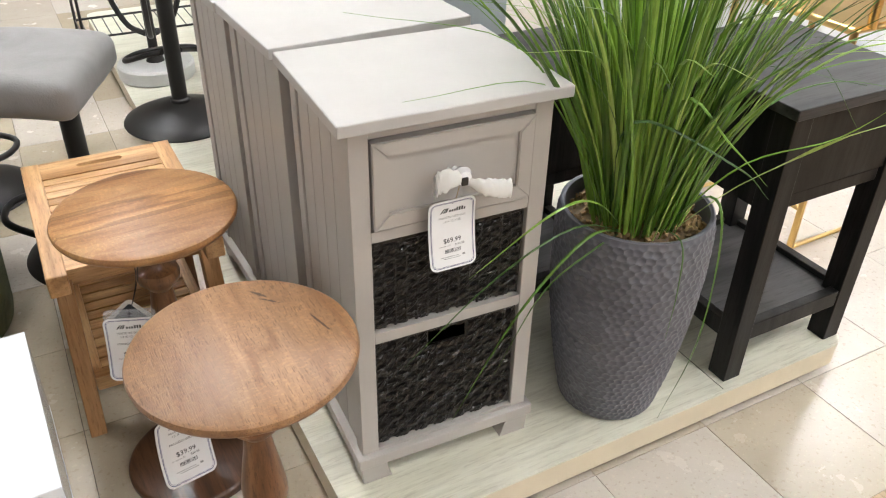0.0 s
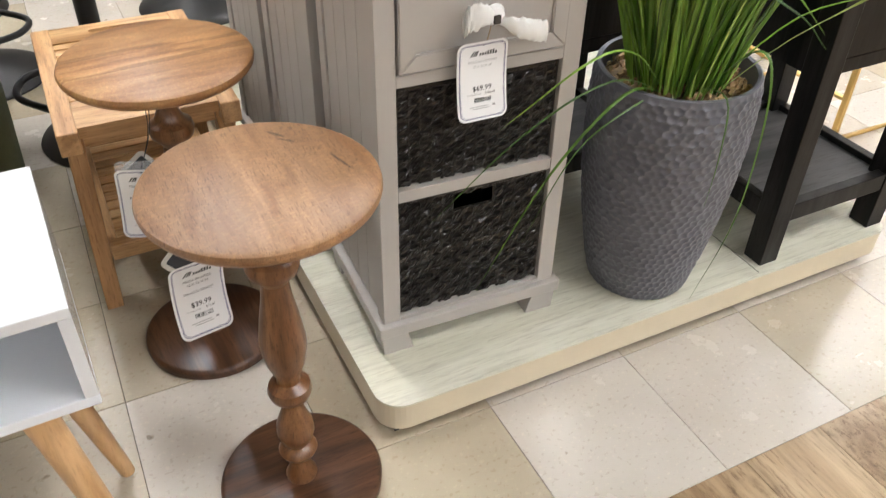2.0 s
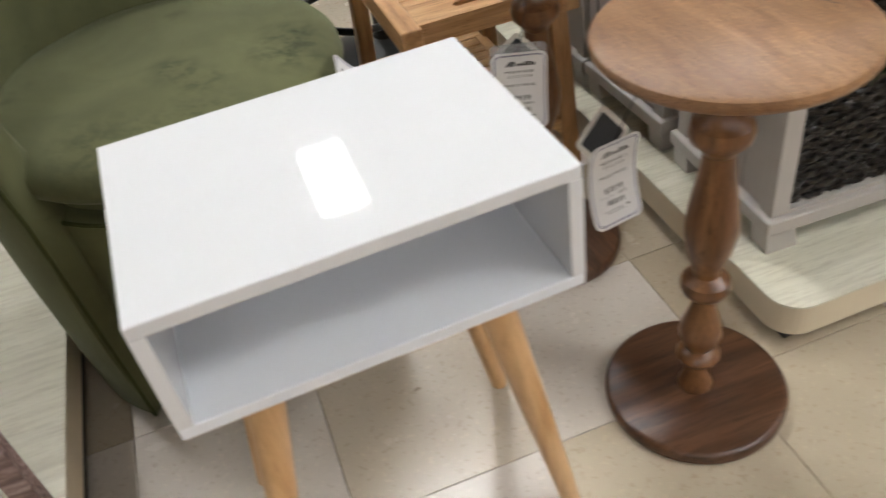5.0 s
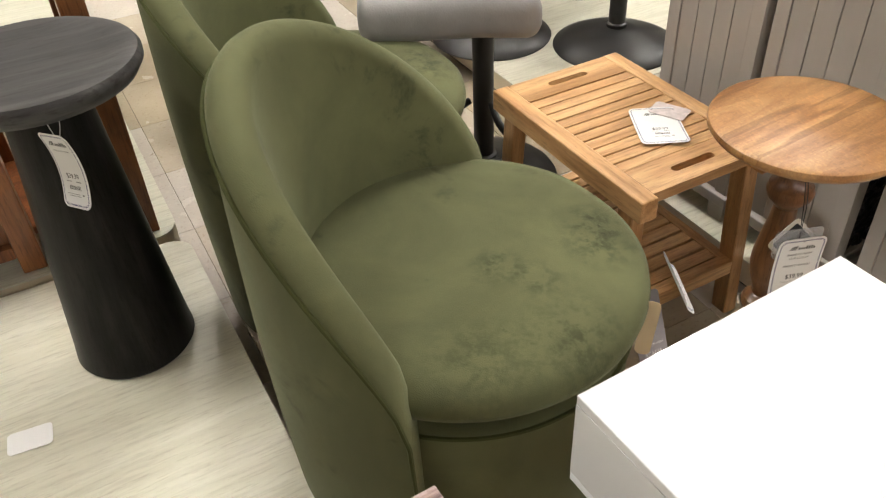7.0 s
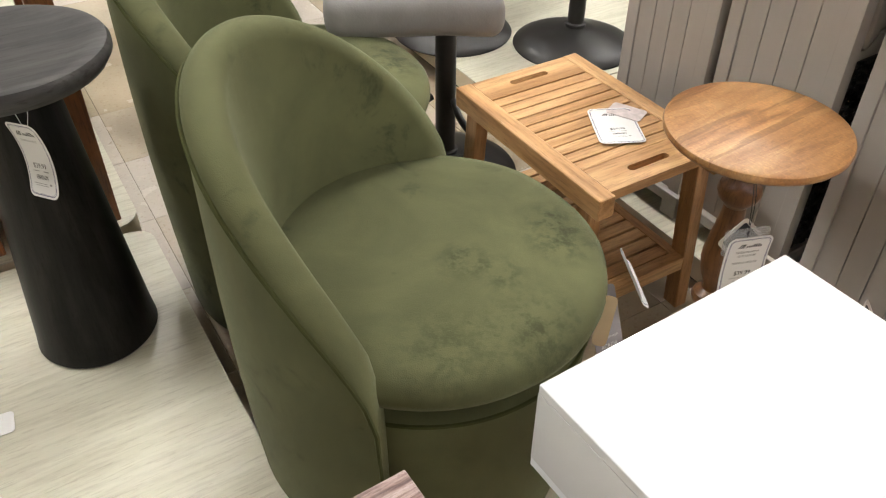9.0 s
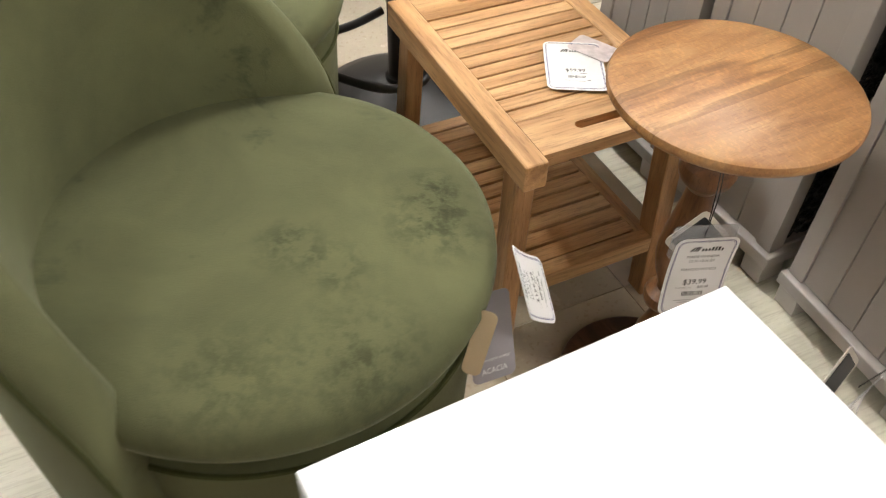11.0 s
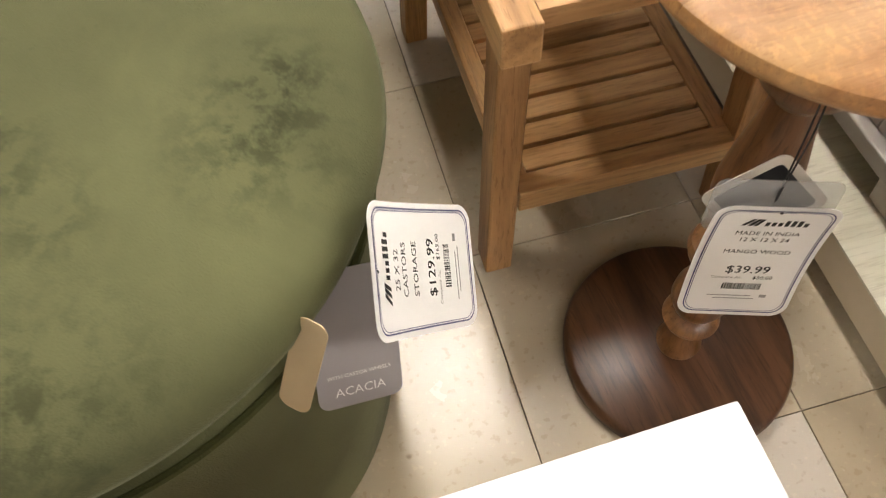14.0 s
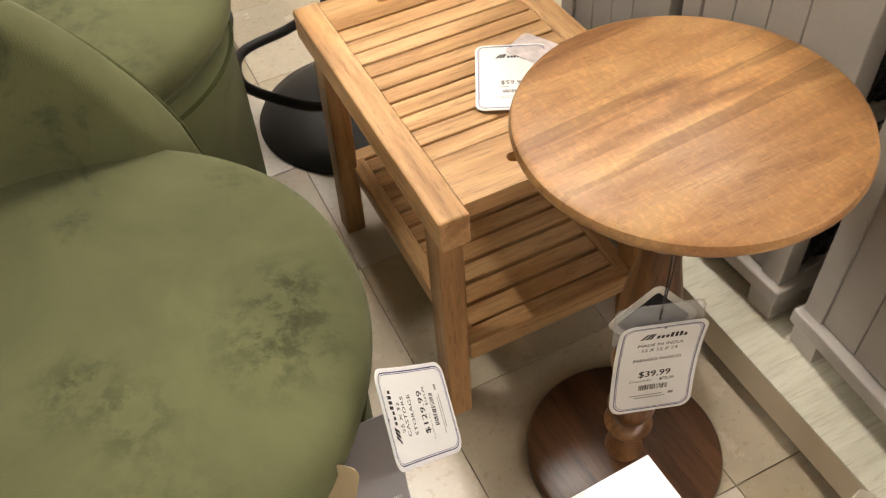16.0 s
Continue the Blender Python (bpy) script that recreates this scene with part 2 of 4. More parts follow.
REDWOOD = wood("red_brown_wood", (0.11, 0.035, 0.012), (0.21, 0.075, 0.025), (0.30, 0.12, 0.045), "z", 0.9, 0.3)
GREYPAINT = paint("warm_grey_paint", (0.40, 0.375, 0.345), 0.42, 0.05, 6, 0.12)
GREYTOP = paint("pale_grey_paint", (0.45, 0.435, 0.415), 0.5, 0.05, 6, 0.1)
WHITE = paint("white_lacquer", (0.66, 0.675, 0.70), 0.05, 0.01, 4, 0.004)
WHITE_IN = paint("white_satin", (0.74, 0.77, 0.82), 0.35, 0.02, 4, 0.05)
BLACKWOOD = wood("black_stained_wood", (0.006, 0.006, 0.006), (0.012, 0.0115, 0.011), (0.022, 0.021, 0.02), "z", 1.2, 0.4, spec=0.16)
BLACKTOP = wood("brushed_black_top", (0.02, 0.02, 0.021), (0.036, 0.035, 0.035), (0.065, 0.063, 0.062), "x", 0.8, 0.46, spec=0.28)
BLACKMETAL = paint("black_powder_coat", (0.016, 0.015, 0.014), 0.42, 0.15)
def seagrass(name):
    m, nt, b = base_mat(name, 0.3)
    isl = nt.nodes.new("ShaderNodeNewGeometry")
    tone = ramp(nt, isl.outputs["Random Per Island"], [(0.0, (0.006, 0.005, 0.004)), (0.6, (0.016, 0.013, 0.01)), (1.0, (0.05, 0.042, 0.034))])
    v = coords(nt)
    # bright glints on the strands, put into the colour as noise patches
    worn_or_glint = ramp(nt, noise_tex(nt, v, 130, 3, 0.6), [(0.4, (0.5, 0.5, 0.5)), (0.6, (1, 1, 1)), (0.74, (3.2, 3.0, 2.6))])
    nt.links.new(mix(nt, tone, worn_or_glint, 1.0, "MULTIPLY"), b.inputs["Base Color"])
    bump(nt, b, noise_tex(nt, v, 400, 2), 0.5, 0.0006)
    return m


WICKER = seagrass("black_seagrass")
WICKER_BODY = paint("black_basket_lining", (0.006, 0.005, 0.004), 0.6, 0.5, 90, 0.5)
VELVET = fabric("green_velvet", (0.087, 0.092, 0.044), 1100, 0.2, 0.17, (0.75, 0.78, 0.58), (0.4, 0.42, 0.4),
                marks=(((0.2, 0.05, 0.52), 0.075, 1.0), ((0.185, 0.1, 0.52), 0.05, 1.0), ((0.06, -0.035, 0.525), 0.05, 1.0), ((0.12, -0.05, 0.525), 0.045, 0.9), ((0.18, -0.15, 0.51), 0.10, 0.8), ((0.06, -0.21, 0.51), 0.09, 0.7)))
PIPING = fabric("green_velvet_piping", (0.04, 0.045, 0.014), 1100, 0.2, 0.3, (0.6, 0.65, 0.35))
# stool cloth, its grey lowered to hold the shade over the seats
SHADED_GREYFABRIC = fabric("shaded_grey_woven_fabric", (0.23, 0.222, 0.22), 420, 0.14, 0.2, blotch=(0.85, 0.85, 0.85))
POTMAT = paint("charcoal_hammered_resin", (0.118, 0.121, 0.140), 0.40, 0.14, 14, 0.15)
GRASS = grass_mat("artificial_grass")
SOIL = paint("brown_filler", (0.14, 0.095, 0.05), 0.9, 0.6, 90, 1.0)
GOLD = paint("brushed_gold", (0.72, 0.50, 0.20), 0.28, 0.05, metal=1.0)
PAPER = paint("white_card", (0.80, 0.80, 0.80), 0.5, 0.015)
INK = paint("black_ink", (0.02, 0.02, 0.022), 0.6, 0.1)
INKGREY = paint("grey_ink", (0.3, 0.3, 0.3), 0.6, 0.1)
NAVY = paint("navy_ink", (0.06, 0.06, 0.17), 0.5, 0.1)
GREYCARD = paint("grey_card", (0.30, 0.285, 0.30), 0.5, 0.05)
KRAFT = paint("kraft_card", (0.52, 0.40, 0.24), 0.7, 0.1)
PLASTIC = paint("milky_plastic_film", (0.72, 0.72, 0.70), 0.25, 0.05)
IVORY = paint("ivory_card", (0.66, 0.62, 0.55), 0.6, 0.05)
FILM = paint("clear_film", (0.7, 0.7, 0.7), 0.15, 0.03)
FILM.node_tree.nodes["Principled BSDF"].inputs["Alpha"].default_value = 0.3
CRYSTAL = paint("clear_glass_knob", (0.85, 0.85, 0.86), 0.08, 0.02, coat=1.0)
CORD = paint("black_cord", (0.015, 0.015, 0.015), 0.7, 0.1)
TWINE = paint("jute_twine", (0.38, 0.27, 0.15), 0.9, 0.2)
VINYL = vinyl("speckled_vinyl_tile")
GROUT = paint("dark_floor_joint", (0.10, 0.08, 0.06), 0.8, 0.2)
WALLPAINT = paint("store_wall_paint", (0.30, 0.28, 0.25), 0.7, 0.05)
CEILPAINT = paint("ceiling_panel_white", (0.45, 0.44, 0.42), 0.85, 0.05)
STONE = paint("white_stone_base", (0.55, 0.55, 0.54), 0.5, 0.1)
DARK_AND_SHADE = paint("dark_parts_and_plinth_shade", (0.035, 0.03, 0.025), 0.7, 0.2)
DIFFUSER = glow("lamp_diffuser", (1.0, 0.965, 0.91), LAMP_POWER)
BLUEGREY = paint("blue_grey_paint", (0.30, 0.34, 0.36), 0.45, 0.06)


# ---- building helpers ----
def thing(name, label, category, at=(0, 0, 0), rz=0, group="", kind=""):
    e = new(name)
    e.matrix_basis = pose(*at, 0, 0, rz)
    e.empty_display_size = 0.1
    return tagged(e, label, category, group, kind)


def part(name, bm, material, parent=None, label="", smooth=False):
    me = bpy.data.meshes.new(name)
    bmesh.ops.recalc_face_normals(bm, faces=bm.faces)
    if smooth:
        for f in bm.faces:
            f.smooth = True
    bm.to_mesh(me)
    if smooth:
        me.set_sharp_from_angle(angle=radians(38))
    bm.free()
    me.materials.append(material)
    ob = new(name, me)
    ob.parent = parent
    if label:
        ob["label"] = label
    return ob


def structure(name, bm, material, label, category):
    ob = part(name, bm, material)
    return tagged(ob, label, category, kind="structure")


def box(x0, x1, y0, y1, z0, z1, bevel=0.0, m=None, bm=None):
    out = bm or bmesh.new()
    b = bmesh.new()
    bmesh.ops.create_cube(b, size=1, matrix=Matrix.LocRotScale(((x0 + x1) / 2, (y0 + y1) / 2, (z0 + z1) / 2), None, (x1 - x0, y1 - y0, z1 - z0)))
    if bevel:
        bmesh.ops.bevel(b, geom=b.edges[:], offset=bevel, segments=2, affect="EDGES", profile=0.5)
    if m:
        bmesh.ops.transform(b, matrix=m, verts=b.verts)
    me = bpy.data.meshes.new("tmp")
    b.to_mesh(me)
    b.free()
    out.from_mesh(me)
    bpy.data.meshes.remove(me)
    return out


def lathe(profile, segs=64, bm=None):
    """Turn (r, z) rows round the z axis; ends on the axis are closed."""
    bm = bm or bmesh.new()
    rings = []
    for r, z in profile:
        if r < 1e-5:
            rings.append([bm.verts.new((0, 0, z))])
        else:
            rings.append([bm.verts.new((r * math.cos(a), r * math.sin(a), z)) for a in (2 * math.pi * i / segs for i in range(segs))])
    for a, b in zip(rings, rings[1:]):
        for i in range(segs):
            j = (i + 1) % segs
            q = [a[0]] if len(a) == 1 else [a[i], a[j]]
            q += [b[0]] if len(b) == 1 else [b[j], b[i]]
            if len(q) > 2:
                bm.faces.new(q)
    return bm


def tube(points, radius, sides=8, closed=False, bm=None, radii=None):
    bm = bm or bmesh.new()
    pts = [Vector(p) for p in points]
    n = len(pts)
    rings = []
    side = None
    for i, p in enumerate(pts):
        if closed:
            d = pts[(i + 1) % n] - pts[i - 1]
        else:
            d = pts[min(i + 1, n - 1)] - pts[max(i - 1, 0)]
        d.normalize()
        if side is None:
            side = d.orthogonal().normalized()
        side = (side - d * side.dot(d)).normalized()
        up = d.cross(side)
        r = radii[i] if radii else radius
        rings.append([bm.verts.new(p + r * (math.cos(a) * side + math.sin(a) * up)) for a in (2 * math.pi * k / sides for k in range(sides))])
    for i in range(n if closed else n - 1):
        a, b = rings[i], rings[(i + 1) % n]
        for k in range(sides):
            bm.faces.new((a[k], a[(k + 1) % sides], b[(k + 1) % sides], b[k]))
    if not closed:
        bm.faces.new(rings[0][::-1])
        bm.faces.new(rings[-1])
    return bm


def smooth_path(points, steps=8):
    """A Catmull-Rom line through the points."""
    p = [Vector(a) for a in points]
    p = [2 * p[0] - p[1]] + p + [2 * p[-1] - p[-2]]
    out = []
    for i in range(1, len(p) - 2):
        for s in range(steps):
            t = s / steps
            out.append(0.5 * (2 * p[i] + (p[i + 1] - p[i - 1]) * t + (2 * p[i - 1] - 5 * p[i] + 4 * p[i + 1] - p[i + 2]) * t * t + (3 * p[i] - p[i - 1] - 3 * p[i + 1] + p[i + 2]) * t ** 3))
    out.append(p[-2])
    return out


def rounded_plate(w, h, r, t, corners=6, z=0.0):
    """A flat plate in the x-y plane with rounded corners, t thick."""
    bm = bmesh.new()
    vs = []
    for cx, cy, a0 in ((w / 2 - r, h / 2 - r, 0), (-w / 2 + r, h / 2 - r, 90), (-w / 2 + r, -h / 2 + r, 180), (w / 2 - r, -h / 2 + r, 270)):
        for k in range(corners + 1):
            a = radians(a0 + 90 * k / corners)
            vs.append(bm.verts.new((cx + r * math.cos(a), cy + r * math.sin(a), z)))
    f = bm.faces.new(vs)
    e = bmesh.ops.extrude_face_region(bm, geom=[f])
    bmesh.ops.translate(bm, vec=(0, 0, t), verts=[v for v in e["geom"] if isinstance(v, bmesh.types.BMVert)])
    return bm


def lettering(text, size, material, parent, m, align="CENTER"):
    cu = bpy.data.curves.new("lettering", "FONT")
    cu.body, cu.size, cu.align_x, cu.align_y = text, size, align, "CENTER"
    cu.resolution_u = 2
    tmp = bpy.data.objects.new("tmp", cu)
    me = bpy.data.meshes.new_from_object(tmp)
    bpy.data.objects.remove(tmp)
    me.transform(m)
    me.materials.clear()
    me.materials.append(material)
    ob = new("lettering", me)
    ob.parent = parent
    return ob


def bars(rects, material, parent, name, z=0.0012):
    bm = bmesh.new()
    for x, y, w, h in rects:
        vs = [bm.verts.new((x + a * w / 2, y + b * h / 2, z)) for a, b in ((-1, -1), (1, -1), (1, 1), (-1, 1))]
        bm.faces.new(vs)
    return part(name, bm, material, parent)


def curl(ob, amount, half):
    """Bend a flat card gently about its x axis."""
    for v in ob.data.vertices:
        v.co.z += amount * (v.co.y / half) ** 2


def price_tag(m, lines, price, label, w=0.082, h=0.122, bend=0.006, string=None, extra=None, compare=""):
    t = thing("price_tag", label, "price tag", group="price tags")
    t.matrix_basis = m
    pieces = []
    bm = bmesh.new()
    ys = [h / 2 * math.sin(math.pi * k / 48) for k in range(-24, 25)]
    rows = []
    for y in ys:
        over = max(0.0, abs(y) - (h / 2 - 0.012))
        half = w / 2 - 0.012 + math.sqrt(max(0.0, 0.012 ** 2 - over ** 2))
        rows.append([bm.verts.new((x * half, y, z)) for z in (0.0, 0.0008) for x in (-1, 1)])
    for a, b in zip(rows, rows[1:]):
        for i, j in ((0, 1), (2, 3), (0, 2), (1, 3)):
            bm.faces.new((a[i], a[j], b[j], b[i]))
    pieces.append(part("card", bm, PAPER, t))
    for inset, width in ((0.0035, 0.0010), (0.0052, 0.0005)):
        b = bmesh.new()
        outer, inner = [], []
        for off, ring in ((0, outer), (width, inner)):
            ww, hh, r = w - 2 * inset - 2 * off, h - 2 * inset - 2 * off, 0.0095 - off
            for cx, cy, a0 in ((ww / 2 - r, hh / 2 - r, 0), (-ww / 2 + r, hh / 2 - r, 90), (-ww / 2 + r, -hh / 2 + r, 180), (ww / 2 - r, -hh / 2 + r, 270)):
                arc = [(cx + r * math.cos(radians(a0 + 18 * k)), cy + r * math.sin(radians(a0 + 18 * k))) for k in range(6)]
                ring.extend(b.verts.new((x, y, 0.0012)) for x, y in arc)
        for i in range(len(outer)):
            j = (i + 1) % len(outer)
            b.faces.new((outer[i], outer[j], inner[j], inner[i]))
        bmesh.ops.subdivide_edges(b, edges=[e for e in b.edges if e.calc_length() > 0.02], cuts=8, use_grid_fill=True)
        pieces.append(part("border", b, NAVY, t))
    # the shop's mark, as plain shapes
    b = bmesh.new()
    for x0, x1, lean in ((-0.019, -0.0165, 0.004), (-0.0145, -0.012, 0.003), (-0.0105, -0.008, 0.0015)):
        b.faces.new([b.verts.new(c) for c in ((x0 - 0.002, 0.0390, 0.0012), (x1 - 0.002, 0.0390, 0.0012), (x1 + lean, 0.0470, 0.0012), (x0 + lean, 0.0470, 0.0012))])
    for k in range(7):
        x = -0.0055 + k * 0.0042
        top = 0.0462 if k in (3, 5, 4) else 0.0436
        b.faces.new([b.verts.new(c) for c in ((x, 0.0392, 0.0012), (x + 0.0028, 0.0392, 0.0012), (x + 0.0031, top, 0.0012), (x + 0.0003, top, 0.0012))])
    pieces.append(part("shop_mark", b, INK, t))
    for text, y, s in lines:
        pieces.append(lettering(text, s, INKGREY if s < 0.0058 else INK, t, Matrix.Translation((0, y, 0.0012))))
    for dx in (0, 0.00025):
        pieces.append(lettering(price, 0.0115, INK, t, Matrix.Translation((dx, -0.012, 0.00121 + dx / 10))))
    if compare:
        pieces.append(lettering("Compare At:", 0.0042, INKGREY, t, Matrix.Translation((-0.013, -0.0205, 0.0012))))
        pieces.append(lettering(compare, 0.0052, INK, t, Matrix.Translation((0.013, -0.0205, 0.0012))))
    else:
        pieces.append(bars([(-0.012, -0.0205, 0.014, 0.0012), (0.012, -0.0205, 0.012, 0.0018)], INKGREY, t, "small_print"))
    rng = random.Random(5)
    code, x = [], -0.013
    while x < 0.014:
        w1 = rng.choice((0.0004, 0.0007, 0.0010))
        code.append((x, -0.030, w1, 0.0065))
        x += w1 + rng.choice((0.0005, 0.0008))
    pieces.append(bars(code, INK, t, "barcode"))
    pieces.append(bars([(-0.006, -0.040, 0.032, 0.0009), (-0.002, -0.043, 0.03, 0.0009), (0.019, -0.040, 0.005, 0.003)], INKGREY, t, "small_print"))
    b = bmesh.new()
    bmesh.ops.create_circle(b, cap_ends=True, segments=12, radius=0.0012, matrix=Matrix.Translation((0, h / 2 - 0.006, 0.0013)))
    pieces.append(part("hole", b, INK, t))
    for ob in pieces:
        curl(ob, bend, h / 2)
    if string:
        inv = m.inverted()
        for k, pts in enumerate(string):
            part("string", tube([inv @ Vector(p) for p in smooth_path(pts, 6)], 0.0007, 5), extra or CORD, t)
    return t


def tag_pose(centre, normal, up, lean=0):
    """A pose whose z axis is the normal and whose y axis is near up."""
    n = Vector(normal).normalized()
    x = Vector(up).cross(n).normalized()
    y = n.cross(x)
    m = Matrix((x, y, n)).transposed().to_4x4()
    return Matrix.Translation(centre) @ m @ pose(0, 0, 0, 0, 0, lean)


# ---- the large structure ----
floor = structure("floor", box(-7, 7, -6, 8, -0.1, -0.004), GROUT, "store floor with speckled cream vinyl tiles and oak planks", "floor")
structure("ceiling", box(-7, 7, -6, 8, CEIL, CEIL + 0.1), CEILPAINT, "white suspended store ceiling", "ceiling")
structure("wall_north", box(-7, 7, 8, 8.15, -0.1, CEIL), WALLPAINT, "plain beige store wall", "wall")
structure("wall_south", box(-7, 7, -6.15, -6, -0.1, CEIL), WALLPAINT, "plain beige store wall", "wall")
structure("wall_east", box(7, 7.15, -6, 8, -0.1, CEIL), WALLPAINT, "plain beige store wall", "wall")
structure("wall_west", box(-7.15, -7, -6, 8, -0.1, CEIL), WALLPAINT, "plain beige store wall", "wall")


def platform(name, x0, x1, y0, y1, top, thick, label, radius=0.05, overhang=0.03):
    w, d = x1 - x0, y1 - y0
    t = thing(name, label, "display platform", ((x0 + x1) / 2, (y0 + y1) / 2, 0), kind="structure")
    bm = rounded_plate(w, d, radius, thick - 0.004, 8, top - thick)
    part("edge", bm, LAMINATE_EDGE, t, "cream edge band")
    bm = rounded_plate(w, d, radius, 0.004, 8, top - 0.004)
    part("deck", bm, LAMINATE, t, "pale washed woodgrain laminate")
    # near-black plinth: the shadow gap below the slab is put into its colour
    part("plinth", box(-w / 2 + overhang, w / 2 - overhang, -d / 2 + overhang, d / 2 - overhang, -0.003, top - thick), DARK_AND_SHADE, t)
    return t


PZ, QZ = 0.095, 0.15
deck = platform("display_platform", -0.215, 1.03, 0.30, 1.70, PZ, 0.06, "low pale woodgrain display platform with rounded corner")
part("seam", box(0.2315, 0.233, -0.69, 0.6, PZ, PZ + 0.0005), DARK_AND_SHADE, deck)
platform("display_platform", -0.20, 1.03, 1.705, 3.6, PZ, 0.06, "low pale woodgrain display platform under the bar stools")
platform("display_platform", -2.6, -1.266, -0.4, 1.60, QZ, 0.06, "low pale woodgrain display platform under the pedestal table")
platform("display_platform", -2.6, -1.275, 1.63, 4.2, QZ, 0.06, "low pale woodgrain display platform behind the pedestal table")


def ceiling_lamps():
    group = "ceiling lamps"
    first = None
    for x in (-4.2, -2.3, -0.44, 1.2, 2.86, 4.4):
        for y in (-4.2, -1.3, 2.15, 4.35):
            # the row at y -1.3 is an unseen addition that brightens the front right
            if (y == -1.3 and x < 0) or (y == 4.35 and x != -0.44):
                continue
            if first is None:
                first = thing("ceiling_light", "long white fluorescent ceiling light, lit", "ceiling light", (x, y, CEIL), group=group)
                fr = bmesh.new()
                for a in (box(-0.19, -0.15, -0.43, 0.43, -0.04, 0), box(0.15, 0.19, -0.43, 0.43, -0.04, 0), box(-0.15, 0.15, -0.43, -0.39, -0.04, 0), box(-0.15, 0.15, 0.39, 0.43, -0.04, 0)):
                    me = bpy.data.meshes.new("tmp")
                    a.to_mesh(me)
                    fr.from_mesh(me)
                    a.free()
                part("frame", fr, CEILPAINT, first)
                part("diffuser", box(-0.15, 0.15, -0.39, 0.39, -0.03, -0.004), DIFFUSER, first)
            else:
                copy_thing(first, pose(x, y, CEIL))


ceiling_lamps()


# ---- things: side tables in mango wood ----
def pedestal_side_table(at, rz, label, top_mat, size=1.0):
    t = thing("side_table", label, "side table", at, rz, group="mango wood side tables")
    top = [(0, 0.588), (0.138, 0.588), (0.147, 0.591), (0.1515, 0.597), (0.1525, 0.602), (0.1505, 0.607), (0.145, 0.610), (0, 0.610)]
    top = [(r * size, z + 0.61 * (size - 1)) for r, z in top]
    part("tabletop", lathe(top, 96), top_mat, t, "round oiled tabletop", True)
    base = [(0, 0.0), (0.127, 0.0), (0.133, 0.003), (0.134, 0.016), (0.131, 0.021), (0.126, 0.023), (0, 0.023)]
    base = [(r * size, z) for r, z in base]
    part("base", lathe(base, 96), MANGO_DARK, t, "dark round base disc", True)
    s = [(0, 0.022), (0.031, 0.022), (0.032, 0.028), (0.028, 0.04), (0.024, 0.062), (0.024, 0.075), (0.033, 0.083), (0.036, 0.092), (0.033, 0.101), (0.026, 0.106),
         (0.031, 0.118), (0.035, 0.135), (0.034, 0.153), (0.027, 0.182), (0.022, 0.205), (0.027, 0.211), (0.036, 0.222), (0.038, 0.232), (0.036, 0.242), (0.026, 0.252),
         (0.026, 0.262), (0.034, 0.292), (0.038, 0.322), (0.038, 0.342), (0.034, 0.38), (0.029, 0.42), (0.027, 0.448), (0.031, 0.456), (0.039, 0.468), (0.041, 0.48),
         (0.039, 0.49), (0.031, 0.498), (0.026, 0.515), (0.0255, 0.535), (0.031, 0.553), (0.039, 0.563), (0.042, 0.572), (0.040, 0.582), (0.034, 0.588), (0, 0.588)]
    s = [(r if r == 0 else 0.0235 + (r - 0.03) * 1.35, 0.022 + (z - 0.022) * (0.566 + 0.61 * (size - 1)) / 0.566) for r, z in s]
    part("stem", lathe(s, 48), MANGO_TURNED, t, "turned baluster stem", True)
    return t


pedestal_side_table((-0.369, 0.301, 0), -89, "round mango wood side table with turned stem, beside the platform", MANGO_A, 1.005)
pedestal_side_table((-0.413, 0.722, 0), 4, "round mango wood side table with turned stem, beside the slatted bench", MANGO_B)


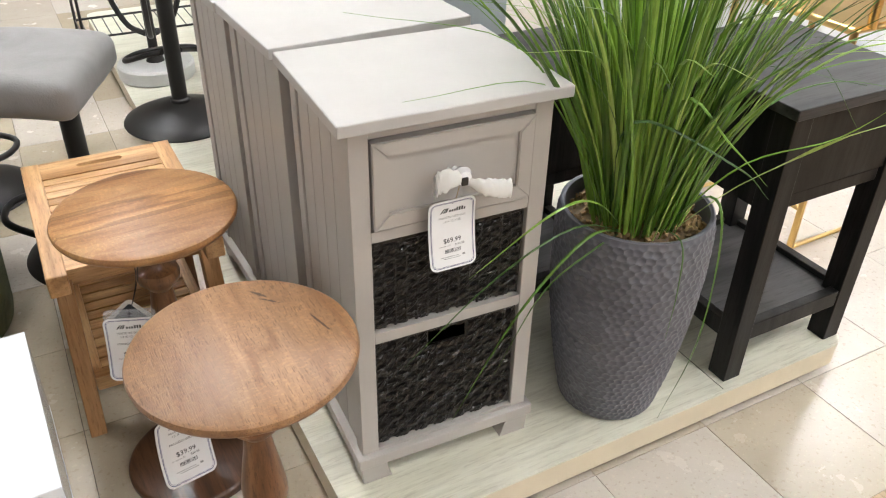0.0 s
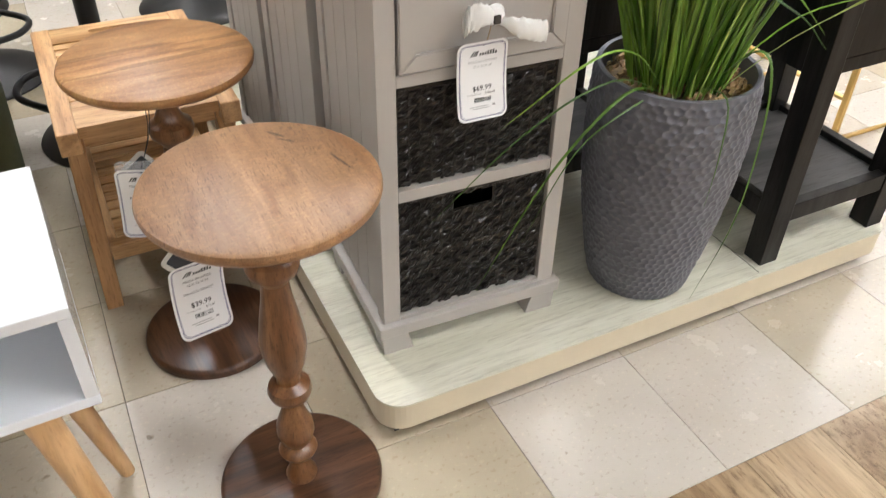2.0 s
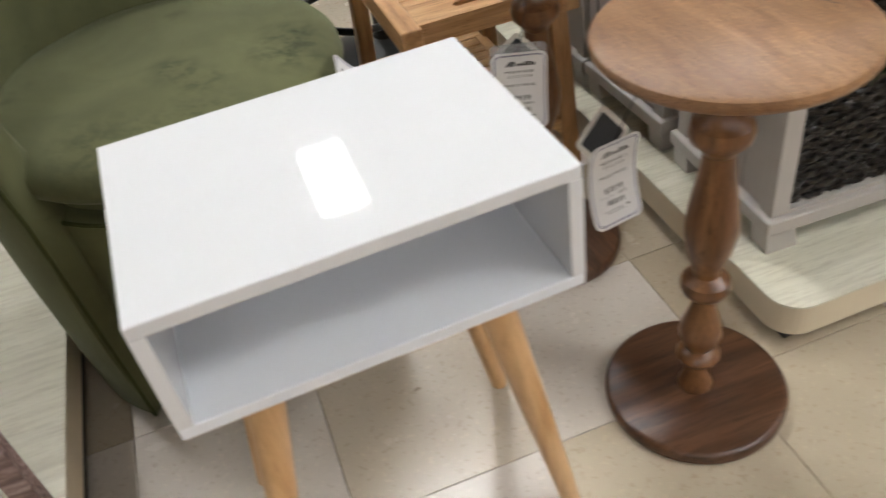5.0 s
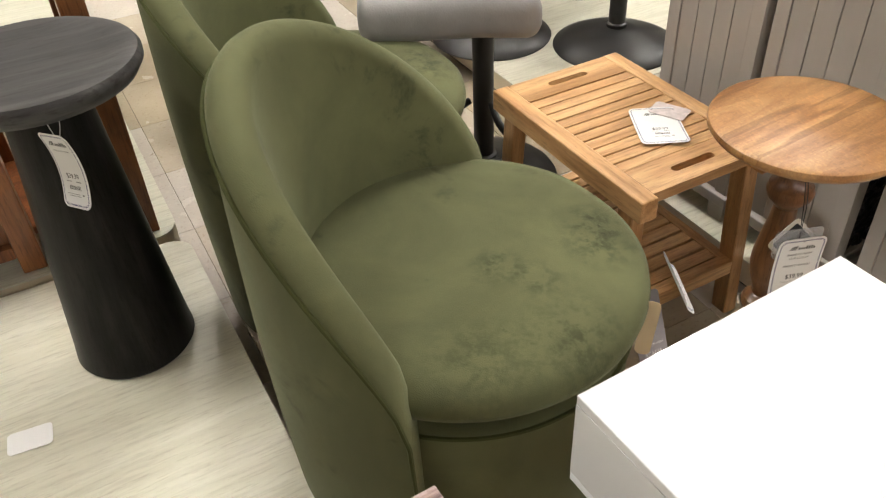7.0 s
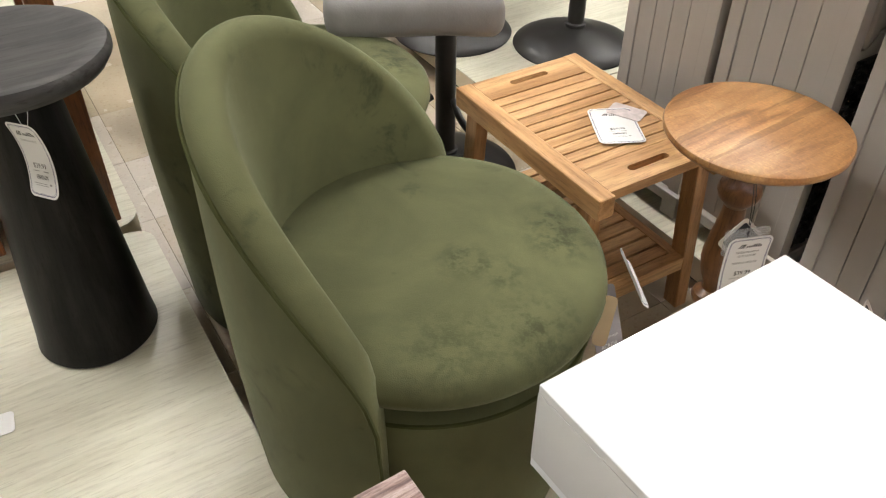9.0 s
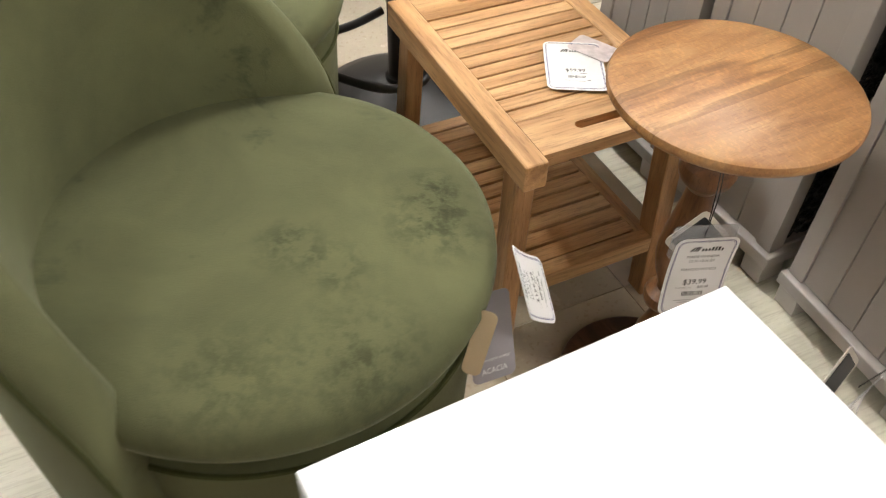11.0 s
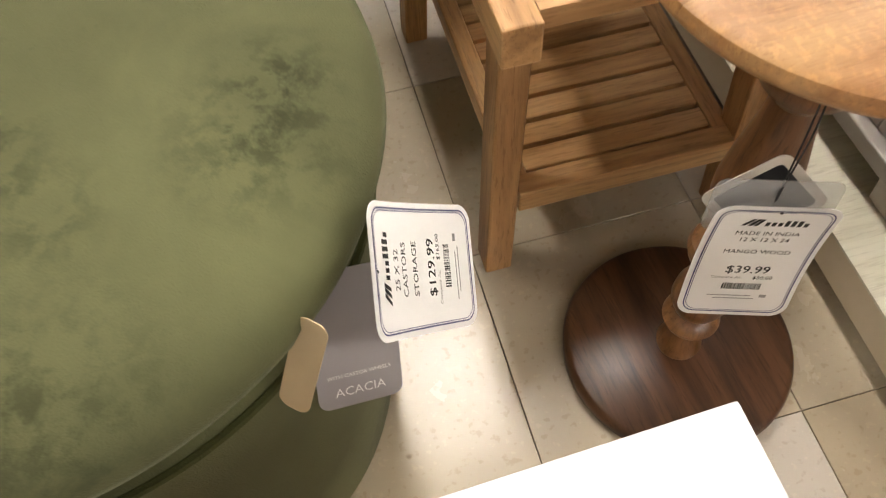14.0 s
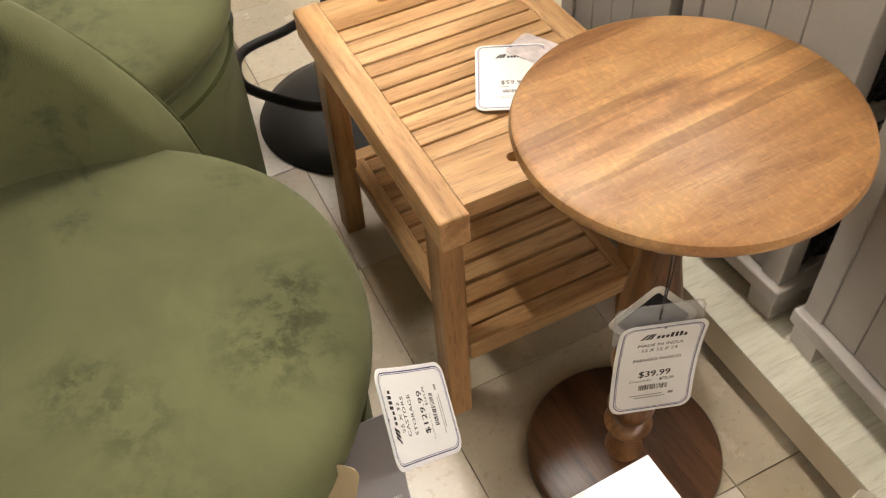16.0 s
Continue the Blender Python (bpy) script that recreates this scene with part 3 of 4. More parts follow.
# ---- slatted teak bench ----
def slatted_bench(x0, x1, y0, y1, top):
    cx, cy = (x0 + x1) / 2, (y0 + y1) / 2
    w, d = (x1 - x0) / 2, (y1 - y0) / 2
    t = thing("slatted_bench", "teak slatted shower bench with lower shelf and handle slots", "bench", (cx, cy, 0))
    for s in (-1, 1):
        bm = box(s * (w - 0.019) - 0.019, s * (w - 0.019) + 0.019, -d, d, top - 0.046, top, 0.003)
        part("rail", bm, TEAK_Y, t)
    for s in (-1, 1):
        # end board with a rounded slot
        b = bmesh.new()
        L, W, sl, sr = w - 0.038, 0.041, 0.042, 0.0085
        outer = [(-L, -W), (L, -W), (L, W), (-L, W)]
        slot = [(sl + sr * math.cos(radians(a)), sr * math.sin(radians(a))) for a in range(-90, 91, 15)] + [(-sl + sr * math.cos(radians(a)), sr * math.sin(radians(a))) for a in range(90, 271, 15)]
        ov = [b.verts.new((*p, 0)) for p in outer]
        sv = [b.verts.new((*p, 0)) for p in slot]
        es = [b.edges.new((ov[i], ov[(i + 1) % 4])) for i in range(4)] + [b.edges.new((sv[i], sv[(i + 1) % len(sv)])) for i in range(len(sv))]
        bmesh.ops.triangle_fill(b, edges=es, use_beauty=True)
        inner = [f for f in b.faces if abs(f.calc_center_median().x) < sl and abs(f.calc_center_median().y) < sr * 0.5 and all(v in sv for v in f.verts)]
        bmesh.ops.delete(b, geom=inner, context="FACES_ONLY")
        e = bmesh.ops.extrude_face_region(b, geom=b.faces[:])
        bmesh.ops.translate(b, vec=(0, 0, -0.022), verts=[v for v in e["geom"] if isinstance(v, bmesh.types.BMVert)])
        bmesh.ops.translate(b, vec=(0, s * (d - W - (0.016 if s < 0 else 0.003)), top - 0.001), verts=b.verts)
        part("end_board", b, TEAK_X, t, "end board with handle slot")
    n = 10
    span = 2 * (d - 0.084)
    for i in range(n):
        y = -d + 0.098 + (span - 0.016) * (i + 0.5) / n
        part("slat", box(-w + 0.038, w - 0.038, y - span / n / 2 + 0.0028, y + span / n / 2 - 0.0028, top - 0.018, top - 0.002, 0.0015), TEAK_X, t)
    for sx in (-1, 1):
        for sy in (-1, 1):
            xt, yt = sx * (w - 0.028), sy * (d - 0.055)
            xb, yb = sx * (w - 0.012), sy * (d - 0.036)
            m = Matrix(((1, 0, (xt - xb) / top, xb), (0, 1, (yt - yb) / top, yb), (0, 0, 1, 0), (0, 0, 0, 1)))
            part("leg", box(-0.017, 0.017, -0.02, 0.02, 0, top - 0.02, 0.003, m), TEAK_Z, t)
    z = 0.152
    for s in (-1, 1):
        part("shelf_rail", box(s * (w - 0.04) - 0.012, s * (w - 0.04) + 0.012, -d + 0.03, d - 0.03, z - 0.03, z, 0.002), TEAK_Y, t)
        part("stretcher", box(-w + 0.035, w - 0.035, s * (d - 0.035) - 0.014, s * (d - 0.035) + 0.014, z - 0.034, z + 0.001, 0.002), TEAK_X, t)
        part("apron", box(-w + 0.04, w - 0.04, s * (d - 0.06) - 0.009, s * (d - 0.06) + 0.009, top - 0.06, top - 0.023, 0.002), TEAK_X, t)
    m = 11
    span = 2 * (d - 0.05)
    for i in range(m):
        y = -d + 0.05 + span * (i + 0.5) / m
        part("shelf_slat", box(-w + 0.052, w - 0.052, y - span / m / 2 + 0.003, y + span / m / 2 - 0.003, z - 0.014, z - 0.001, 0.0015), TEAK_X, t)
    return t


slatted_bench(-0.594, -0.262, 0.868, 1.362, 0.428)


# ---- white open-front table ----
def white_table():
    x0, x1, y0, y1, z0, z1 = -1.036, -0.617, 0.168, 0.474, 0.450, 0.599
    cx, cy = (x0 + x1) / 2, (y0 + y1) / 2
    t = thing("side_table", "glossy white open-front box side table on beech legs", "side table", (cx, cy, 0), 2)
    w, d, k = (x1 - x0) / 2, (y1 - y0) / 2, 0.015
    part("top_panel", box(-w, w, -d, d, z1 - k, z1, 0.0015), WHITE, t)
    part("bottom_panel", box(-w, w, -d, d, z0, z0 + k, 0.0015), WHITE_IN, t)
    for s in (-1, 1):
        part("side_panel", box(s * (w - k / 2) - k / 2, s * (w - k / 2) + k / 2, -d, d, z0 + k, z1 - k), WHITE, t)
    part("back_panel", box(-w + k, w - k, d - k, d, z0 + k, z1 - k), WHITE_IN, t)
    for sx in (-1, 1):
        for sy in (-1, 1):
            top, bot = Vector((sx * (w - 0.085), sy * (d - 0.075), z0)), Vector((sx * (w - 0.012), sy * (d - 0.03), 0))
            pts = [bot.lerp(top, i / 6) for i in range(7)]
            part("leg", tube(pts, 0.02, 20, radii=[0.0125 + 0.0105 * i / 6 for i in range(7)]), BEECH, t, "tapered splayed beech leg", True)


white_table()


# ---- grey cabinets with seagrass baskets ----
def weave_bm(w, h, hole=None, rows=17):
    """Rows of twisted strands woven over and under upright stakes, in the x-z plane, facing -y."""
    bm = bmesh.new()
    rng = random.Random(3)
    rh = h / rows
    cols = int(w / 0.0185)
    step = 6
    strands = 3
    for r in range(rows):
        z = (r + 0.5) * rh
        for strand in range(strands):
            pts, rad = [], []
            for i in range(cols * step + 1):
                x = -w / 2 + w * i / (cols * step)
                ph = math.pi * (i / step + r)
                twist = 2.1 * ph + 2 * math.pi * strand / strands
                y = -0.0030 * math.sin(ph) - 0.0016 * math.cos(twist) - rng.uniform(0, 0.0014)
                zz = z + rh * 0.30 * math.sin(twist) + rng.uniform(-0.0009, 0.0009)
                zz = min(max(zz, 0.004), h - 0.004)
                if hole and hole[0] < x < hole[1] and hole[2] < zz < hole[3]:
                    if len(pts) > 1:
                        tube(pts, 0.002, 4, bm=bm, radii=rad)
                    pts, rad = [], []
                    continue
                pts.append((x, y, zz))
                rad.append(rh * 0.17 + rng.uniform(-0.0007, 0.0006))
            if len(pts) > 1:
                tube(pts, 0.002, 4, bm=bm, radii=rad)
    for c in range(cols + 1):
        x = -w / 2 + w * c / cols
        if hole and hole[0] < x < hole[1]:
            segs = ((0, hole[2]), (hole[3], h))
        else:
            segs = ((0, h),)
        for a, b in segs:
            if b - a > 0.01:
                tube([(x, 0, a), (x, 0, b)], 0.003, 5, bm=bm)
    return bm


def basket(parent, x0, x1, y, z0, z1, depth):
    b = part("basket", weave_bm(x1 - x0, z1 - z0, (-0.038 + 0.0, 0.038, z1 - z0 - 0.045, z1 - z0 - 0.012)), WICKER, parent, "black woven seagrass basket")
    b["kind"] = "stuff"
    b.location = ((x0 + x1) / 2, y, z0)
    w, h = (x1 - x0) / 2 - 0.003, z1 - z0
    bm = box(-w, w, depth - 0.006, depth, 0.0, h - 0.006)
    for s in (-1, 1):
        box(s * (w - 0.003) - 0.003, s * (w - 0.003) + 0.003, 0.004, depth - 0.006, 0.0, h - 0.006, bm=bm)
    box(-w + 0.006, w - 0.006, 0.004, depth - 0.006, 0.0, 0.006, bm=bm)
    box(-w + 0.006, -0.040, 0.005, 0.008, 0.006, h - 0.01, bm=bm)
    box(0.040, w - 0.006, 0.005, 0.008, 0.006, h - 0.01, bm=bm)
    box(-0.040, 0.040, 0.005, 0.008, 0.006, h - 0.047, bm=bm)
    part("basket_body", bm, WICKER_BODY, b)["kind"] = "stuff"
    rim = part("rim", tube([(-w, 0, h - 0.003), (-w / 2, -0.001, h - 0.004), (0, 0, h - 0.003), (w / 2, -0.001, h - 0.004), (w, 0, h - 0.003)], 0.0045, 7), WICKER, b, "braided rim")
    return b


def basket_cabinet(x, y, z, top_w, top_d, height, label, knob=True, rz=0):
    """x, y: the front left corner of its top."""
    t = thing("storage_cabinet", label, "cabinet", (x, y, z), rz, group="grey basket cabinets")
    tk, H = 0.02, height
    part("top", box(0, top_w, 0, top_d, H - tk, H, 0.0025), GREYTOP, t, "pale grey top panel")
    bx0, bx1, by0, by1 = 0.022, top_w - 0.022, 0.022, top_d - 0.007
    zb = 0.07
    post = 0.032
    for sx, xx in ((0, bx0), (1, bx1 - post)):
        part("post", box(xx, xx + post, by0, by0 + post, zb, H - tk, 0.0015), GREYPAINT, t)
        part("post", box(xx, xx + post, by1 - post, by1, zb, H - tk, 0.0015), GREYPAINT, t)
    for xx in (bx0 + 0.004, bx1 - 0.018):
        n = 4
        a, b = by0 + post, by1 - post
        for i in range(n):
            ya, yb = a + (b - a) * i / n, a + (b - a) * (i + 1) / n
            part("plank", box(xx, xx + 0.014, ya + 0.0008, yb - 0.0008, zb + 0.002, H - tk - 0.001, 0.0013), GREYPAINT, t)
    part("back_panel", box(bx0 + post, bx1 - post, by1 - 0.012, by1 - 0.004, zb, H - tk), GREYPAINT, t)
    part("base_moulding", box(bx0 - 0.012, bx1 + 0.012, by0 - 0.012, by1 + 0.006, zb - 0.026, zb, 0.003), GREYPAINT, t)
    for fx, fy in ((bx0 - 0.006, by0 - 0.006), (bx1 - 0.044, by0 - 0.006), (bx0 - 0.006, by1 - 0.045), (bx1 - 0.044, by1 - 0.045)):
        bm = box(fx, fx + 0.05, fy, fy + 0.045, 0, zb - 0.026, 0.0015)
        for v in bm.verts:
            if v.co.z < 0.02:
                v.co.x += (0.008 if v.co.x > fx + 0.025 and fx < top_w / 2 else 0) - (0.008 if v.co.x < fx + 0.025 and fx > top_w / 2 else 0)
                v.co.x += 0.003 if fx < top_w / 2 else -0.003
        part("foot", bm, GREYPAINT, t)
    ix0, ix1 = bx0 + post, bx1 - post
    z_dr0, z_dr1 = H - 0.196, H - 0.042
    part("rail", box(ix0, ix1, by0 + 0.003, by0 + 0.03, z_dr1 + 0.002, H - tk), GREYPAINT, t)
    part("rail", box(ix0, ix1, by0 + 0.001, by0 + 0.03, z_dr0 - 0.022, z_dr0 - 0.002, 0.001), GREYPAINT, t)
    zm = 0.325
    part("rail", box(ix0, ix1, by0 + 0.001, by0 + 0.03, zm, zm + 0.022, 0.001), GREYPAINT, t)
    part("shelf", box(ix0, ix1, by0 + 0.03, by1 - 0.012, zm, zm + 0.012), GREYPAINT, t)
    part("bottom_board", box(ix0, ix1, by0, by1 - 0.012, zb, zb + 0.008), GREYPAINT, t)
    # drawer front with mitred frame and sunk panel
    fw = 0.026
    g = 0.0025
    dx0, dx1, dz0, dz1, fy = ix0 + g, ix1 - g, z_dr0 + g, z_dr1 - g, by0 - 0.006
    dr = part("drawer", box(dx0 + fw - 0.002, dx1 - fw + 0.002, fy + 0.007, fy + 0.02, dz0 + fw - 0.002, dz1 - fw + 0.002), GREYPAINT, t, "framed drawer front")
    for quad in (((dx0, dz0), (dx1, dz0), (dx1 - fw, dz0 + fw), (dx0 + fw, dz0 + fw)), ((dx1, dz0 + 0.0008), (dx1, dz1 - 0.0008), (dx1 - fw, dz1 - fw - 0.0008), (dx1 - fw, dz0 + fw + 0.0008)),
                 ((dx1, dz1), (dx0, dz1), (dx0 + fw, dz1 - fw), (dx1 - fw, dz1 - fw)), ((dx0, dz1 - 0.0008), (dx0, dz0 + 0.0008), (dx0 + fw, dz0 + fw + 0.0008), (dx0 + fw, dz1 - fw - 0.0008))):
        bm = bmesh.new()
        f = bm.faces.new([bm.verts.new((a, fy, b)) for a, b in quad])
        e = bmesh.ops.extrude_face_region(bm, geom=[f])
        bmesh.ops.translate(bm, vec=(0, 0.018, 0), verts=[v for v in e["geom"] if isinstance(v, bmesh.types.BMVert)])
        bmesh.ops.recalc_face_normals(bm, faces=bm.faces)
        bmesh.ops.bevel(bm, geom=[e for e in bm.edges if all(v.co.y < fy + 0.001 for v in e.verts)], offset=0.0018, segments=2, affect="EDGES")
        part("frame_moulding", bm, GREYPAINT, dr)
    if knob:
        kx, kz = (dx0 + dx1) / 2, (dz0 + dz1) / 2 + 0.004
        kb = lathe([(0, 0), (0.006, 0), (0.006, 0.012), (0.014, 0.018), (0.0165, 0.026), (0.012, 0.034), (0, 0.036)], 20)
        bmesh.ops.transform(kb, matrix=Matrix.Translation((kx, fy + 0.005, kz)) @ pose(0, 0, 0, 90), verts=kb.verts)
        part("knob", kb, CRYSTAL, dr, "clear faceted knob", True)
        part("knob_screw", box(kx - 0.006, kx + 0.005, fy - 0.033, fy - 0.029, kz - 0.01, kz + 0.003, 0.001), DARK_AND_SHADE, dr)
        # milky wrapping film tied round the knob
        rng = random.Random(2)
        bm = bmesh.new()
        for pts, wd in ((((kx - 0.002, fy - 0.026, kz), (kx - 0.022, fy - 0.032, kz + 0.006), (kx - 0.042, fy - 0.03, kz + 0.004), (kx - 0.05, fy - 0.028, kz - 0.004)), 0.02),
                        (((kx + 0.004, fy - 0.026, kz - 0.006), (kx + 0.028, fy - 0.036, kz - 0.016), (kx + 0.055, fy - 0.034, kz - 0.026), (kx + 0.082, fy - 0.03, kz - 0.034)), 0.016)):
            line = smooth_path(pts, 6)
            prev = None
            for i, p in enumerate(line):
                u = i / (len(line) - 1)
                ring = []
                for k in range(10):
                    a = 2 * math.pi * k / 10
                    r = wd * (0.35 + 0.65 * min(1, u * 2.2)) * (1 + rng.uniform(-0.18, 0.18))
                    ring.append(bm.verts.new(p + Vector((0, 0.35 * r * math.cos(a), r * math.sin(a)))))
                if prev:
                    for k in range(10):
                        bm.faces.new((prev[k], prev[(k + 1) % 10], ring[(k + 1) % 10], ring[k]))
                prev = ring
        part("wrapping_film", bm, PLASTIC, dr, "milky plastic film wrapped round the knob", True)
    basket(t, ix0 + 0.003, ix1 - 0.003, by0 + 0.012, zm + 0.024, z_dr0 - 0.026, 0.22)
    basket(t, ix0 + 0.003, ix1 - 0.003, by0 + 0.012, zb + 0.009, zm - 0.003, 0.22)
    return t


basket_cabinet(-0.18, 0.412, PZ, 0.388, 0.318, 0.747, "warm grey cabinet with drawer and black seagrass baskets", rz=-2.7)
basket_cabinet(-0.168, 0.744, PZ, 0.40, 0.30, 0.747, "warm grey planked cabinet standing behind the basket cabinet", knob=False, rz=2)
basket_cabinet(-0.182, 1.034, PZ, 0.40, 0.28, 0.747, "warm grey planked cabinet at the back of the row", knob=False, rz=2)


# ---- hammered planter with artificial grass ----
def planter(x, y, z):
    t = thing("planter", "charcoal hammered planter filled with brown chips", "planter", (x, y, z))
    prof = [(0.098, 0), (0.104, 0.004), (0.112, 0.04), (0.124, 0.10), (0.136, 0.17), (0.146, 0.25), (0.151, 0.32), (0.1525, 0.39), (0.150, 0.44), (0.147, 0.464)]
    prof = [(r * 0.965, h) for r, h in prof]
    def radius(h):
        for (r0, z0), (r1, z1) in zip(prof, prof[1:]):
            if h <= z1:
                u = (h - z0) / (z1 - z0)
                return r0 + (r1 - r0) * u
        return prof[-1][0]
    bm = bmesh.new()
    S, R, NC, CZ = 420, 280, 52, 0.0135
    jit = np.random.RandomState(3).uniform(-0.2, 0.2, (64, NC, 2))
    rings = []
    for j in range(R + 1):
        h = 0.464 * j / R
        r0 = radius(h)
        ring = []
        for i in range(S):
            a = 2 * math.pi * i / S
            best = 9.0
            row = h / CZ
            for jj in (math.floor(row) - 1, math.floor(row), math.floor(row) + 1, math.floor(row) + 2):
                col = a / (2 * math.pi) * NC - 0.5 * (jj % 2)
                for ii in (math.floor(col), math.floor(col) + 1):
                    jx, jz = jit[(jj + 2) % 64, ii % NC]
                    dx = (col - ii - jx) * 1.0
                    dz = (row - jj - jz) * 0.87
                    best = min(best, dx * dx + dz * dz)
            dent = best
            edge = min(1.0, (0.464 - h) / 0.012, h / 0.012 + 0.1)
            r = r0 + (-0.001 + 0.011 * min(dent, 0.36)) * max(0, edge)
            ring.append(bm.verts.new((r * math.cos(a), r * math.sin(a), h)))
        rings.append(ring)
    for a, b in zip(rings, rings[1:]):
        for i in range(S):
            bm.faces.new((a[i], a[(i + 1) % S], b[(i + 1) % S], b[i]))
    bm.faces.new(rings[0][::-1])
    inner = []
    for rr, h in ((0.138, 0.466), (0.133, 0.464), (0.131, 0.40)):
        inner.append([bm.verts.new((rr * math.cos(2 * math.pi * i / S), rr * math.sin(2 * math.pi * i / S), h)) for i in range(S)])
    for a, b in zip([rings[-1]] + inner, inner):
        for i in range(S):
            bm.faces.new((a[i], a[(i + 1) % S], b[(i + 1) % S], b[i]))
    part("pot", bm, POTMAT, t, "charcoal pot with hammered dimples", True)
    part("filler", lathe([(0.132, 0.425), (0.09, 0.432), (0.04, 0.436), (0, 0.437)], 40), SOIL, t)
    rng = random.Random(4)
    bm = bmesh.new()
    for i in range(260):
        a, r = rng.uniform(0, 6.283), 0.125 * math.sqrt(rng.random())
        s = rng.uniform(0.003, 0.007)
        box(-s, s, -s * 0.7, s * 0.7, -s * 0.5, s * 0.5, 0, Matrix.Translation((r * math.cos(a), r * math.sin(a), 0.437)) @ pose(0, 0, 0, rng.uniform(0, 180), rng.uniform(0, 180), rng.uniform(0, 180)), bm)
    part("bark_filling", bm, paint("tan_chips", (0.33, 0.22, 0.11), 0.85, 0.5, 120, 0.5), t, "loose tan bark chips")["kind"] = "stuff"


def blade_mesh(points, width):
    line = smooth_path(points, 5)
    n = len(line)
    vs, fs = [], []
    for i, p in enumerate(line):
        d = (line[min(i + 1, n - 1)] - line[max(i - 1, 0)]).normalized()
        side = d.cross(Vector((p.x * 0.9 + 0.01, p.y * 0.9 - 0.02, 0.25))).normalized()
        nrm = side.cross(d)
        u = i / (n - 1)
        w = width * (1 - u ** 2.6) * (0.75 + 0.25 * math.sin(min(1, u * 3) * 1.57)) + 0.0002
        vs += [p - side * w, p + nrm * w * 0.45, p + side * w, p - nrm * 0.0004]
        if i:
            k = 4 * i
            for a, b in ((0, 1), (1, 2), (2, 3), (3, 0)):
                fs.append((k - 4 + a, k - 4 + b, k + b, k + a))
    me = bpy.data.meshes.new("blade")
    me.from_pydata([tuple(v) for v in vs], [], fs)
    me.materials.append(GRASS)
    return me


def grass(x, y, z):
    t = thing("artificial_grass", "tall bright green artificial grass in the planter", "artificial plant", (x, y, z), group="")
    rng = random.Random(11)
    def put(pts, w):
        ob = new("blade", blade_mesh(pts, w))
        ob.parent = t
    for i in range(330):
        a = rng.uniform(0, 2 * math.pi)
        r0 = 0.085 * math.sqrt(rng.random())
        lean = abs(rng.gauss(0, 0.11)) + r0 * 1.3
        H = rng.uniform(0.42, 0.78)
        a2 = a + rng.gauss(0, 0.35)
        p0 = Vector((r0 * math.cos(a), r0 * math.sin(a), 0))
        out = Vector((math.cos(a2), math.sin(a2), 0))
        droop = 0.0 if rng.random() < 0.72 else rng.uniform(0.05, 0.2)
        pts = [p0, p0 + out * lean * 0.28 + Vector((0, 0, H * 0.35)), p0 + out * lean * 0.75 + Vector((0, 0, H * 0.72)), p0 + out * (lean * 1.35 + droop * 0.6) + Vector((0, 0, H - droop * 0.45))]
        put(pts, rng.choice((0.0015, 0.0022, 0.0032, 0.0045, 0.0055)))
    # arching and fallen blades
    for pts, w in ((((0.02, -0.05, 0.0), (0.04, -0.13, 0.10), (0.05, -0.165, 0.03), (0.05, -0.168, -0.2), (0.035, -0.128, -0.43)), 0.0048),
                   (((-0.05, -0.03, 0.0), (-0.17, -0.07, 0.04), (-0.30, -0.07, -0.08), (-0.42, -0.06, -0.29)), 0.0032),
                   (((-0.05, -0.03, 0.0), (-0.15, -0.06, 0.10), (-0.25, -0.08, 0.12), (-0.40, -0.07, 0.03)), 0.0036),
                   (((-0.05, -0.03, 0.0), (-0.16, -0.08, 0.02), (-0.26, -0.08, -0.04), (-0.34, -0.07, -0.2)), 0.0018),
                   (((-0.05, -0.03, 0.0), (-0.2, -0.07, 0.07), (-0.36, -0.08, 0.02), (-0.52, -0.08, -0.1)), 0.0022),
                   (((-0.02, -0.06, 0.02), (-0.03, -0.15, 0.04), (-0.035, -0.17, -0.05), (-0.04, -0.17, -0.16)), 0.002),
                   (((0.04, -0.05, 0.0), (0.09, -0.12, 0.22), (0.22, -0.2, 0.36), (0.42, -0.26, 0.33)), 0.0024),
                   (((0.05, -0.04, 0.0), (0.15, -0.08, 0.2), (0.3, -0.12, 0.26), (0.5, -0.2, 0.22)), 0.0024),
                   (((0.05, -0.02, 0.0), (0.13, -0.06, 0.3), (0.26, -0.1, 0.3), (0.36, -0.16, 0.16)), 0.0018),
                   (((0.03, -0.05, 0.0), (0.12, -0.12, 0.14), (0.24, -0.2, 0.2), (0.34, -0.26, 0.3)), 0.0018),
                   (((0.0, -0.06, 0.0), (-0.08, -0.14, 0.3), (-0.02, -0.2, 0.24), (0.06, -0.22, 0.16)), 0.0034),
                   (((-0.06, 0.0, 0.0), (-0.12, -0.08, 0.25), (0.0, -0.2, 0.2), (0.06, -0.23, 0.14)), 0.003)):
        put(pts, w)


planter(0.411, 0.43, PZ)
grass(0.413, 0.432, PZ + 0.434)


